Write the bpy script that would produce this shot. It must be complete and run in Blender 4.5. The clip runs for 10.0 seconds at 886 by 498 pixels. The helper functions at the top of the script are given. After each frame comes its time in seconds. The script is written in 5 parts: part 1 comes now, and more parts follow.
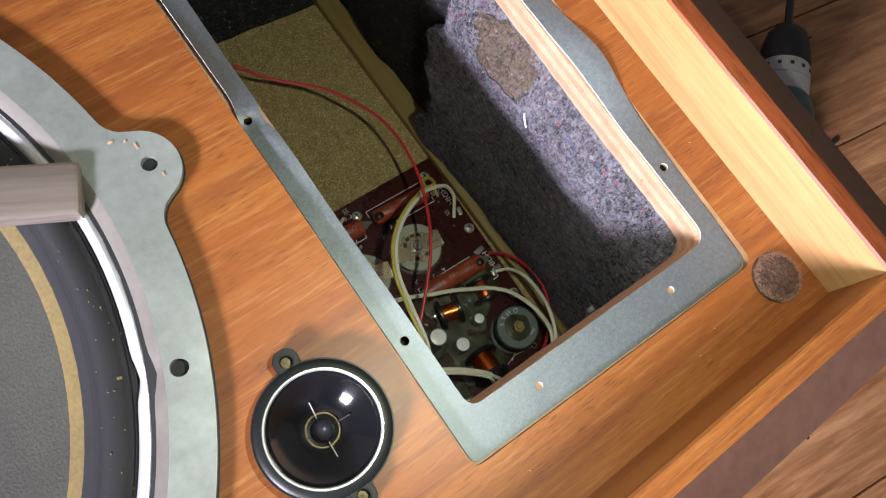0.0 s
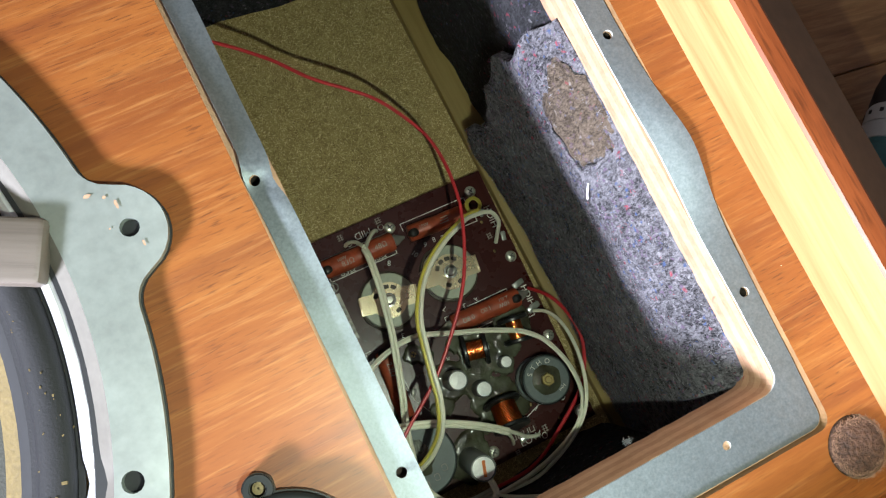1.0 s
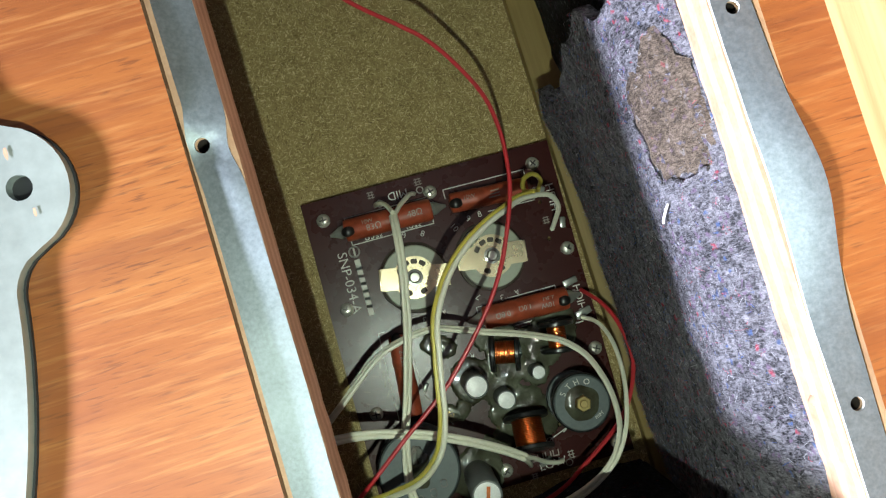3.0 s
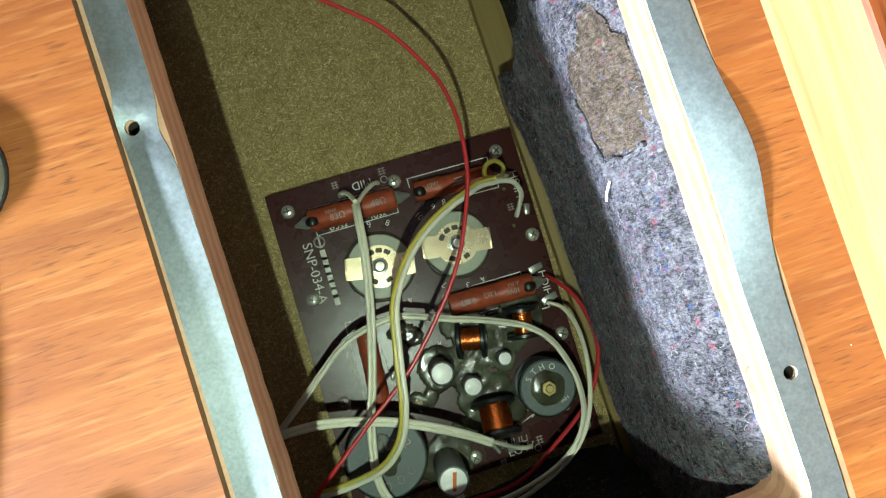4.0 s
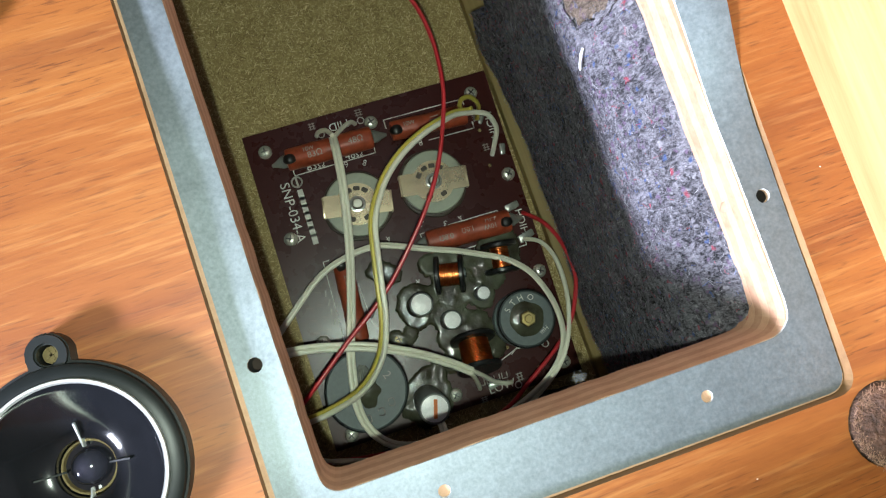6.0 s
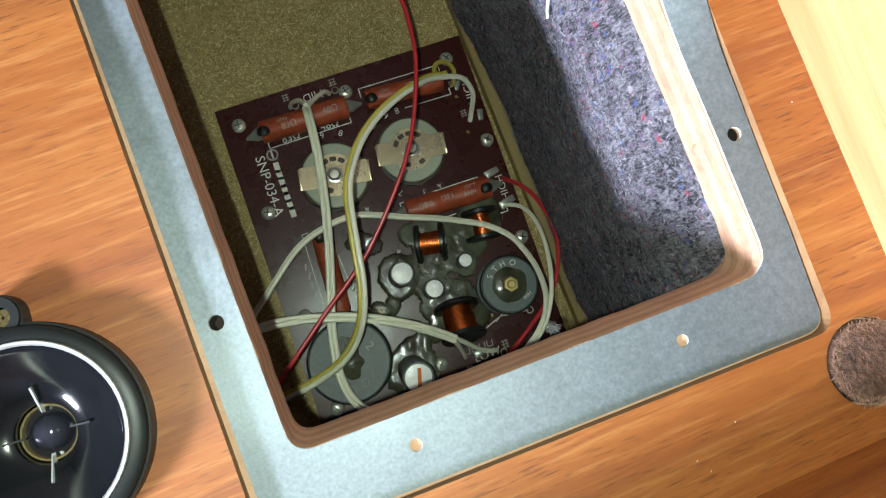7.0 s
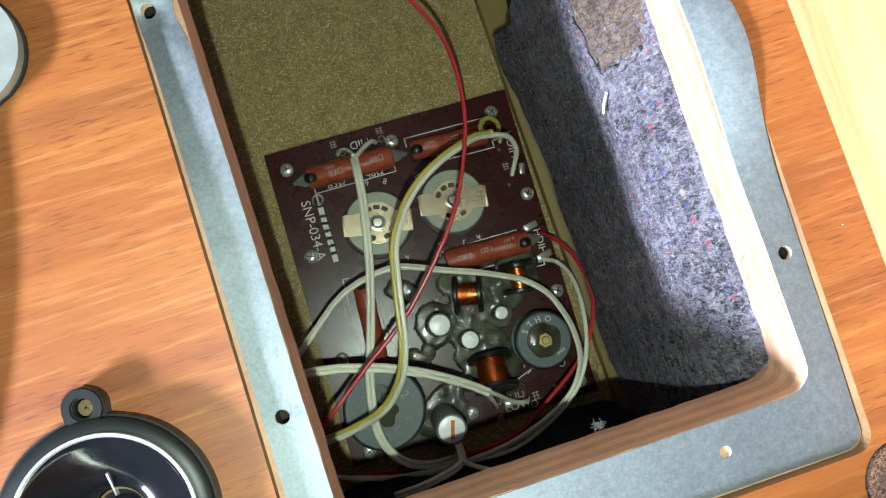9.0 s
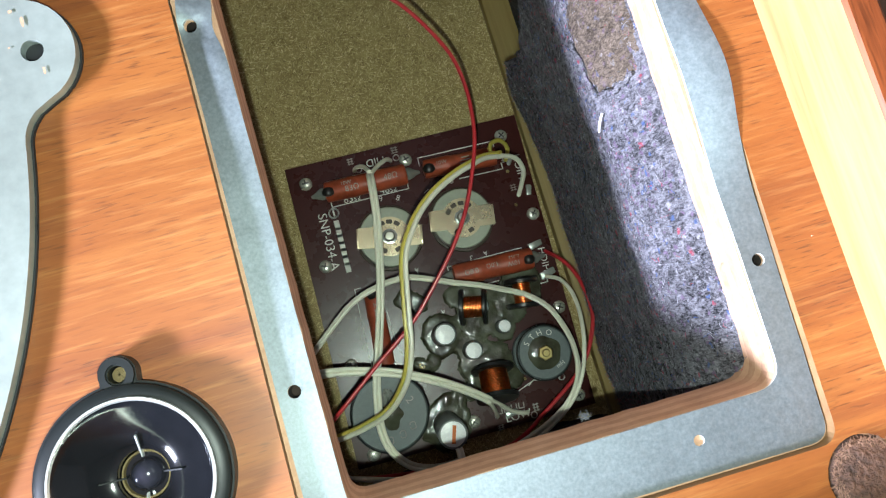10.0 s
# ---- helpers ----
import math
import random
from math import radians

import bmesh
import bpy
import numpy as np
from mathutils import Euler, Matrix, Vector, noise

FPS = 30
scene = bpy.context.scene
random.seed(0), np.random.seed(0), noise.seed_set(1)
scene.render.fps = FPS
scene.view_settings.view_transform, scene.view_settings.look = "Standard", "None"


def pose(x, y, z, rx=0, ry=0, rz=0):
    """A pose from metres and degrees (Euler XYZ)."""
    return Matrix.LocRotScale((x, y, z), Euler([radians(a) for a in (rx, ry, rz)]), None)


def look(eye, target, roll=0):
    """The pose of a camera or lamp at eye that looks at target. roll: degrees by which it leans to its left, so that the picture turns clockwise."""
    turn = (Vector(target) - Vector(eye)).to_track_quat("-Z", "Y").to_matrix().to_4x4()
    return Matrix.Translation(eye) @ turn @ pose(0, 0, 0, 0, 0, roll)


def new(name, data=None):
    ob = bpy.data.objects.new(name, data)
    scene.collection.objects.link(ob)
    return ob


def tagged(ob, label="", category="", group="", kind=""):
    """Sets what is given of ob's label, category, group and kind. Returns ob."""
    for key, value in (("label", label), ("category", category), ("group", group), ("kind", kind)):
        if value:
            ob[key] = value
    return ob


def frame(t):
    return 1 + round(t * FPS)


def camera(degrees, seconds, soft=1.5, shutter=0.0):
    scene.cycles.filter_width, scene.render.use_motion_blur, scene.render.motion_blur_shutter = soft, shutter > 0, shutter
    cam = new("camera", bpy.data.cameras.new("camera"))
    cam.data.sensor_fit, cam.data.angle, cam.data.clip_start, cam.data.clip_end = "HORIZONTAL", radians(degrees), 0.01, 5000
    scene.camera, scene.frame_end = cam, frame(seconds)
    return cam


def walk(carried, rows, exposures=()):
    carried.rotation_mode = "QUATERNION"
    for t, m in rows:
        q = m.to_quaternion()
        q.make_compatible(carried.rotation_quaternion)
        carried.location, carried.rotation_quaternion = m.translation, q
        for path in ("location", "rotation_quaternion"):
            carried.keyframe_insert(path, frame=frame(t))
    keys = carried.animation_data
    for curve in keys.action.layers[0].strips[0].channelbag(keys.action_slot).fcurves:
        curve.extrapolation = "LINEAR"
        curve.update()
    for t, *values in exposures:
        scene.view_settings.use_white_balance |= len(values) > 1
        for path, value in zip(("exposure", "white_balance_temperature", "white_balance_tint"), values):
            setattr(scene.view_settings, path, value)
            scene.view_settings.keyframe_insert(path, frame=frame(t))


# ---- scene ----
cam = camera(59.1, 10.0, soft=1.2)

PATH = [
    (0, (-0.06, -0.019, 0.295), (0.543, 0.239, -1.594), 31.9),
    (0.5, (-0.036, 0.017, 0.276), (0.478, 0.196, -1.648), 39.8),
    (1, (-0.008, 0.039, 0.262), (0.396, 0.191, -1.69), 42.6),
    (1.5, (0.015, 0.042, 0.227), (0.243, 0.171, -1.756), 38.4),
    (2, (0.021, 0.048, 0.202), (0.18, 0.125, -1.79), 45.1),
    (3.3, (0.04, 0.062, 0.194), (0.188, 0.115, -1.8), 52.9),
    (3.5, (0.044, 0.057, 0.194), (0.201, 0.106, -1.799), 54.6),
    (4, (0.047, 0.051, 0.196), (0.207, 0.098, -1.797), 55.1),
    (4.5, (0.042, 0.03, 0.193), (0.223, 0.108, -1.798), 47.6),
    (5, (0.026, -0.001, 0.196), (0.262, 0.141, -1.785), 40.7),
    (5.5, (0.027, -0.001, 0.197), (0.281, 0.133, -1.783), 43.2),
    (6.8, (0.029, -0.007, 0.189), (0.288, 0.121, -1.791), 43.1),
    (7, (0.032, -0.012, 0.189), (0.288, 0.081, -1.792), 48.6),
    (7.5, (0.026, 0.013, 0.19), (0.295, 0.095, -1.791), 54.2),
    (8, (0.026, 0.033, 0.186), (0.274, 0.129, -1.796), 51.9),
    (8.5, (0.023, 0.022, 0.195), (0.263, 0.131, -1.787), 47.8),
    (9, (0.03, 0.016, 0.199), (0.243, 0.125, -1.786), 44.3),
    (9.5, (0.035, 0.018, 0.203), (0.217, 0.151, -1.784), 35.8),
    (10, (0.028, 0.004, 0.219), (0.231, 0.204, -1.761), 28.8),
]
walk(cam, [(t, look(eye, target, roll)) for t, eye, target, roll in PATH],
     [(0.0, -0.5, 6650, 22), (0.5, -0.36, 6550, 20), (1.0, -0.10, 6400, 12), (1.5, 0.0, 6250, 6), (2.2, -0.08, 6250, 13), (3.3, 0.14, 6200, 12), (4.0, 0.19, 6250, 1), (4.5, 0.17, 6250, -1), (5.0, 0.0, 6150, 13), (5.5, 0.0, 6100, 14), (7.0, -0.15, 6150, 13), (8.0, 0.13, 6000, -2), (8.5, 0.14, 5900, -3), (9.0, 0.10, 6000, 12), (9.5, 0.2, 5900, 0), (10.0, 0.20, 5950, 14)])

# ---------------- world and light ----------------
world = bpy.data.worlds.new("world")
scene.world = world
world.use_nodes = True
wn = world.node_tree
sky = wn.nodes.new("ShaderNodeTexSky")
sky.sky_type = "NISHITA"
sky.sun_disc = False
sky.sun_elevation, sky.sun_rotation = radians(38), radians(250)
wn.nodes["Background"].inputs["Strength"].default_value = 0.1
wn.links.new(sky.outputs["Color"], wn.nodes["Background"].inputs["Color"])


def lamp(name, kind, energy, colour, m, **keys):
    data = bpy.data.lights.new(name, kind)
    data.energy, data.color = energy, colour
    for k, v in keys.items():
        if k == "size":
            data.size = v
        elif k == "size_y":
            data.size_y = v
        elif k == "shape":
            data.shape = v
        elif k == "soft":
            data.shadow_soft_size = v
    ob = new(name, data)
    ob.matrix_world = m
    return ob


WINDOW = Vector((-2.24, -0.72, 1.02))
lamp("window_daylight", "AREA", 375, (0.84, 0.88, 1.0), look(WINDOW, (0.05, 0.05, 0)), shape="RECTANGLE", size=0.60, size_y=0.32)
lamp("phone_torch", "POINT", 2.85, (0.86, 1.0, 0.78), pose(0.022, -0.013, 0.200), soft=0.0015)


# ---------------- materials ----------------
class Mat:
    """A small node builder round one Principled shader."""

    def __init__(self, name, rough=0.5, metal=0.0, spec=0.5):
        self.m = bpy.data.materials.new(name)
        self.m.use_nodes = True
        self.t = self.m.node_tree
        self.b = self.t.nodes["Principled BSDF"]
        self.b.inputs["Roughness"].default_value = rough
        self.b.inputs["Metallic"].default_value = metal
        self.b.inputs["Specular IOR Level"].default_value = spec

    def n(self, kind, **vals):
        nd = self.t.nodes.new(kind)
        for k, v in vals.items():
            nd.inputs[k].default_value = v
        return nd

    def l(self, a, b):
        self.t.links.new(a, b)

    def coords(self, scale=(1, 1, 1), rot=(0, 0, 0), space="Object"):
        c, mp = self.n("ShaderNodeTexCoord"), self.n("ShaderNodeMapping", Scale=scale, Rotation=rot)
        self.l(c.outputs[space], mp.inputs["Vector"])
        return mp.outputs["Vector"]

    def noise(self, vec, scale, detail=4, rough=0.55, dist=0.0):
        nd = self.n("ShaderNodeTexNoise", Scale=scale, Detail=detail, Roughness=rough, Distortion=dist)
        self.l(vec, nd.inputs["Vector"])
        return nd.outputs["Fac"]

    def ramp(self, fac, stops):
        r = self.n("ShaderNodeValToRGB")
        while len(r.color_ramp.elements) < len(stops):
            r.color_ramp.elements.new(0.5)
        for e, (p, c) in zip(r.color_ramp.elements, stops):
            e.position, e.color = p, (*c, 1) if len(c) == 3 else c
        self.l(fac, r.inputs["Fac"])
        return r.outputs["Color"]

    def mix(self, fac, a, b, mode="MIX"):
        nd = self.t.nodes.new("ShaderNodeMix")
        nd.data_type, nd.blend_type = "RGBA", mode
        for s, v in ((nd.inputs[0], fac), (nd.inputs[6], a), (nd.inputs[7], b)):
            if isinstance(v, (int, float)):
                s.default_value = v
            elif isinstance(v, tuple):
                s.default_value = (*v, 1)
            else:
                self.l(v, s)
        return nd.outputs[2]

    def bump(self, height, strength=0.3, dist=0.001):
        nd = self.n("ShaderNodeBump", Strength=strength, Distance=dist)
        self.l(height, nd.inputs["Height"])
        self.l(nd.outputs["Normal"], self.b.inputs["Normal"])

    def colour(self, c):
        if isinstance(c, tuple):
            self.b.inputs["Base Color"].default_value = (*c, 1)
        else:
            self.l(c, self.b.inputs["Base Color"])
        return self

    def rough(self, fac, lo, hi):
        nd = self.n("ShaderNodeMapRange")
        nd.inputs["To Min"].default_value, nd.inputs["To Max"].default_value = lo, hi
        self.l(fac, nd.inputs["Value"])
        self.l(nd.outputs["Result"], self.b.inputs["Roughness"])


def wood(name, dark, mid, light, rough=0.35, long=6.0, cross=90.0, axis="x", figure=0.5, pores=True):
    """Wood with its grain along one axis, in metres."""
    w = Mat(name, rough)
    sc = (long, cross, cross) if axis == "x" else (cross, long, cross)
    v = w.coords(sc)
    wide = w.noise(v, 0.35, 3, 0.5, 0.35)
    fine = w.noise(v, 2.6, 6, 0.65, 0.15)
    c1 = w.ramp(wide, [(0.3, dark), (0.48, mid), (0.7, light)])
    c2 = w.ramp(fine, [(0.3, dark), (0.5, mid), (0.75, light)])
    c = w.mix(figure, c1, c2)
    # broad drifts of tone across the sheet
    big = w.noise(w.coords((3, 14, 14) if axis == "x" else (14, 3, 14)), 1.0, 2)
    c = w.mix(0.35, c, w.ramp(big, [(0.3, dark), (0.7, light)]), "OVERLAY")
    if pores:
        # darker red-brown growth bands of uneven width
        band = w.noise(w.coords((1.1, 46, 46) if axis == "x" else (46, 1.1, 46)), 1.0, 3, 0.6, 0.5)
        c = w.mix(w.ramp(band, [(0.50, (0, 0, 0)), (0.66, (0.62, 0.62, 0.62))]), c, tuple(k * q for k, q in zip(dark, (0.78, 0.66, 0.6))))
        pv = w.coords((70, 850, 850) if axis == "x" else (850, 70, 850))
        p = w.noise(pv, 1.0, 2, 0.5)
        mask = w.ramp(p, [(0.52, (0, 0, 0)), (0.66, (1, 1, 1))])
        dk = tuple(0.35 * k for k in dark)
        sc2 = w.mix(0.45, (0, 0, 0), mask, "MIX")
        c = w.mix(sc2, c, dk)
        # longer dark dashes in the grain
        dash = w.noise(w.coords((38, 420, 420) if axis == "x" else (420, 38, 420)), 1.0, 2, 0.55, 0.3)
        c = w.mix(w.ramp(dash, [(0.56, (0, 0, 0)), (0.72, (0.36, 0.36, 0.36))]), c, tuple(0.6 * k for k in dark))
        w.bump(p, 0.12, 0.0006)
    else:
        w.bump(fine, 0.15, 0.0006)
    w.colour(c)
    w.rough(fine, rough - 0.06, rough + 0.14)
    return w.m


def plain(name, col, rough=0.5, metal=0.0, grain=400.0, vary=0.25, bump=0.15, dist=0.0004, spec=0.5, blotch=30.0):
    """A plain surface with grain and blotches."""
    p = Mat(name, rough, metal, spec)
    v = p.coords()
    f, g = p.noise(v, grain, 3), p.noise(v, blotch, 4)
    lo, hi = tuple(k * (1 - vary) for k in col), tuple(min(1, k * (1 + vary)) for k in col)
    c = p.mix(0.5, p.ramp(f, [(0.3, lo), (0.7, hi)]), p.ramp(g, [(0.3, lo), (0.7, hi)]))
    p.colour(c)
    if bump:
        p.bump(f, bump, dist)
    p.rough(g, max(0.03, rough - 0.08), min(1, rough + 0.1))
    return p.m


M = {}


def veneer_material():
    """Oiled teak: soft drifts of tone, a few dark bands, short pores along x."""
    w = Mat("teak_veneer", 0.42, spec=0.25)
    dark, mid, light = (0.145, 0.037, 0.008), (0.232, 0.071, 0.0135), (0.305, 0.115, 0.024)
    drift = w.noise(w.coords((4, 16, 16)), 1.0, 3, 0.55, 0.4)
    c = w.ramp(drift, [(0.30, tuple(0.5 * (a + b) for a, b in zip(dark, mid))), (0.50, mid), (0.70, light)])
    streak = w.noise(w.coords((5, 130, 130)), 1.0, 5, 0.65, 0.5)
    c = w.mix(0.32, c, w.ramp(streak, [(0.30, dark), (0.5, mid), (0.72, light)]))
    band = w.noise(w.coords((1.6, 52, 52)), 1.0, 4, 0.6, 0.7)
    c = w.mix(w.ramp(band, [(0.50, (0, 0, 0)), (0.68, (0.78, 0.78, 0.78))]), c, (0.125, 0.030, 0.008))
    # short open pores and finer flecks between them
    pore = w.noise(w.coords((130, 1500, 1500)), 1.0, 2, 0.5, 0.2)
    where = w.noise(w.coords((9, 60, 60)), 1.0, 2)
    m = w.mix(1.0, w.ramp(pore, [(0.56, (0, 0, 0)), (0.68, (0.6, 0.6, 0.6))]), w.ramp(where, [(0.35, (0.15, 0.15, 0.15)), (0.62, (1, 1, 1))]), "MULTIPLY")
    c = w.mix(m, c, (0.060, 0.017, 0.006))
    fleck = w.noise(w.coords((100, 520, 520)), 1.0, 4, 0.6, 0.2)
    c = w.mix(w.ramp(fleck, [(0.50, (0, 0, 0)), (0.75, (0.34, 0.34, 0.34))]), c, dark)
    silk = w.noise(w.coords((40, 700, 700), (0, 0, 0)), 1.0, 3, 0.6)
    c = w.mix(w.ramp(silk, [(0.52, (0, 0, 0)), (0.75, (0.35, 0.35, 0.35))]), c, (0.44, 0.21, 0.065))
    w.colour(c)
    w.rough(streak, 0.36, 0.54)
    w.bump(pore, 0.10, 0.0005)
    w.b.inputs["Coat Weight"].default_value, w.b.inputs["Coat Roughness"].default_value = 0.32, 0.44
    w.b.inputs["Coat IOR"].default_value = 1.6
    return w.m


M["veneer"] = veneer_material()
M["edge_wood"] = wood("pale_solid_wood", (0.30, 0.155, 0.06), (0.43, 0.265, 0.125), (0.53, 0.37, 0.19), 0.5, axis="y", cross=110, figure=0.5, pores=False)
M["moulding"] = wood("moulding_wood", (0.13, 0.032, 0.009), (0.26, 0.075, 0.02), (0.34, 0.11, 0.035), 0.4, axis="y")
M["dark_edge"] = plain("dark_brown_chamfer", (0.085, 0.042, 0.028), 0.55, grain=200, vary=0.25, bump=0.05, spec=0.3)
M["ply_a"] = wood("ply_light", (0.36, 0.225, 0.145), (0.47, 0.315, 0.215), (0.55, 0.395, 0.285), 0.75, long=170, cross=230, pores=False)
M["ply_b"] = wood("ply_red", (0.30, 0.175, 0.11), (0.40, 0.255, 0.17), (0.48, 0.325, 0.23), 0.8, long=170, cross=230, pores=False)
M["batten"] = wood("batten_wood", (0.22, 0.16, 0.055), (0.31, 0.235, 0.088), (0.38, 0.295, 0.125), 0.6, axis="y", cross=140, pores=False)
M["gasket"] = plain("grey_graphite_gasket", (0.180, 0.208, 0.226), 0.52, 0.72, grain=1100, vary=0.24, bump=0.12, dist=0.0003, blotch=500)
M["gasket_core"] = plain("gasket_edge", (0.5, 0.5, 0.48), 0.8)
# near-black brown that paints the shade inside drilled holes
M["hole"] = plain("drilled_hole_shade", (0.02, 0.012, 0.008), 0.9)
M["castmetal"] = plain("cast_aluminium", (0.36, 0.405, 0.375), 0.36, 0.6, grain=300, vary=0.16, bump=0.12, blotch=40)
M["bevel"] = plain("grey_brown_paint", (0.15, 0.14, 0.122), 0.55, 0.1, vary=0.14)
M["chrome"] = plain("bright_lip", (0.80, 0.82, 0.84), 0.34, 0.6, vary=0.05, bump=0.03)
M["bar"] = wood("grey_brown_bar", (0.13, 0.108, 0.094), (0.20, 0.17, 0.15), (0.26, 0.228, 0.20), 0.45, axis="x", cross=160, pores=False)
M["board_mark"] = plain("rubbed_board_mark", (0.085, 0.035, 0.028), 0.4, vary=0.3, bump=0)
M["rebate_wall"] = wood("rebate_wall", (0.14, 0.075, 0.03), (0.24, 0.14, 0.06), (0.32, 0.20, 0.09), 0.7, pores=False)
M["rubber"] = plain("black_rubber", (0.011, 0.012, 0.014), 0.6, grain=300, bump=0.1)
M["surround"] = plain("black_cloth_surround", (0.006, 0.0065, 0.008), 0.75, grain=1200, bump=0.35)
M["tan"] = plain("tan_doped_ring", (0.15, 0.108, 0.036), 0.6, grain=700, vary=0.35, bump=0.4)
M["cone"] = plain("grey_paper_cone", (0.034, 0.035, 0.027), 0.85, grain=900, vary=0.4, bump=0.5, dist=0.0008)
M["rust"] = plain("rust", (0.40, 0.25, 0.16), 0.9, vary=0.4)
M["plastic"] = plain("black_gloss_plastic", (0.006, 0.0065, 0.008), 0.09, grain=150, vary=0.3, bump=0.02, spec=0.5)
M["plastic_matt"] = plain("black_satin_plastic", (0.007, 0.009, 0.009), 0.42, grain=300, vary=0.3, bump=0.08, spec=0.3)
M["silver"] = plain("silver_paint", (0.72, 0.73, 0.70), 0.3, 0.8, grain=500, vary=0.12, bump=0.1)
M["brass"] = plain("dull_brass", (0.46, 0.36, 0.15), 0.38, 1.0, vary=0.2)
M["dome"] = plain("dark_dome", (0.03, 0.03, 0.045), 0.07, 0.2, bump=0)
M["plugfelt"] = plain("brown_felt_plug", (0.085, 0.045, 0.031), 0.95, grain=700, vary=0.7, bump=0.9, dist=0.002, blotch=160)
M["plughair"] = plain("pale_brown_hair", (0.27, 0.16, 0.11), 0.95, bump=0)
M["white_lint"] = plain("white_lint", (0.8, 0.8, 0.8), 0.9)
# white lint darkened to blue-grey: the plywood's shadow is in its colour
M["grey_lint"] = plain("shade_darkened_lint", (0.17, 0.18, 0.21), 0.9)
M["black_iron"] = plain("black_knob", (0.015, 0.014, 0.014), 0.3)
M["board"] = plain("maroon_circuit_board", (0.044, 0.0095, 0.0080), 0.27, grain=700, vary=0.18, bump=0.10, blotch=60, spec=0.36)
M["board_edge"] = plain("board_cut_edge", (0.05, 0.04, 0.02), 0.8)
M["print"] = plain("white_print", (0.66, 0.66, 0.60), 0.6, vary=0.12, bump=0)
M["print_faint"] = plain("worn_grey_print", (0.34, 0.31, 0.27), 0.5, vary=0.3, bump=0)
M["resistor"] = plain("brick_red_ceramic", (0.33, 0.062, 0.026), 0.42, grain=300, vary=0.42, bump=0.35, blotch=110)
M["solder"] = plain("grey_solder", (0.50, 0.52, 0.47), 0.24, 0.6, vary=0.3, bump=0.4)
M["tape"] = plain("black_sleeve", (0.012, 0.011, 0.010), 0.35)
M["phenolic"] = plain("grey_green_phenolic", (0.37, 0.40, 0.31), 0.38, vary=0.12)
M["phenolic_dark"] = plain("dark_phenolic", (0.06, 0.045, 0.03), 0.5)
M["gold_plate"] = plain("passivated_plate", (0.66, 0.57, 0.37), 0.26, 0.8, grain=150, vary=0.12, bump=0.06, blotch=80)
M["steel"] = plain("bright_steel", (0.84, 0.85, 0.72), 0.26, 0.7, vary=0.15)
M["ferrite"] = plain("blue_grey_ferrite", (0.115, 0.14, 0.14), 0.5, grain=500, vary=0.2, bump=0.15, blotch=70)
M["bakelite"] = plain("black_bobbin", (0.014, 0.015, 0.015), 0.3, vary=0.3)
M["copper"] = plain("enamelled_copper", (0.82, 0.31, 0.095), 0.30, 1.0, vary=0.25)
M["wax"] = plain("dark_waxed_winding", (0.10, 0.075, 0.03), 0.4)
M["can"] = plain("grey_capacitor_sleeve", (0.20, 0.22, 0.21), 0.45, vary=0.12)
# whitish seal raised to near white: the torch's glare is in the colour
M["can_top"] = plain("glare_white_sealing_top", (0.90, 0.91, 0.90), 0.24, grain=900, vary=0.12, bump=0.3, blotch=200)
M["orange_ink"] = plain("orange_ink", (0.62, 0.16, 0.03), 0.6)
M["white_wire"] = plain("cream_insulation", (0.80, 0.79, 0.64), 0.42, grain=200, vary=0.08, bump=0.03)
M["yellow_wire"] = plain("yellow_insulation", (0.57, 0.48, 0.085), 0.4, grain=200, vary=0.1, bump=0.03)
M["red_wire"] = plain("red_insulation", (0.46, 0.022, 0.028), 0.38, grain=200, vary=0.12, bump=0.03)
M["wall"] = plain("dim_beige_wall_paint", (0.17, 0.16, 0.145), 0.9, grain=60, vary=0.04, bump=0.05, blotch=3)
M["grey_plastic"] = plain("grey_printed_collar", (0.42, 0.44, 0.45), 0.45, vary=0.1)
M["teal"] = plain("teal_tool_housing", (0.012, 0.09, 0.10), 0.4)


def glue_material():
    g = Mat("amber_green_glue", 0.12)
    v = g.coords()
    f, big = g.noise(v, 260, 3), g.noise(v, 70, 3)
    g.colour(g.ramp(big, [(0.3, (0.030, 0.024, 0.015)), (0.55, (0.080, 0.085, 0.055)), (0.75, (0.16, 0.175, 0.125))]))
    g.bump(f, 0.32, 0.0015)
    g.b.inputs["Coat Weight"].default_value = 0.4
    return g.m


M["glue"] = glue_material()


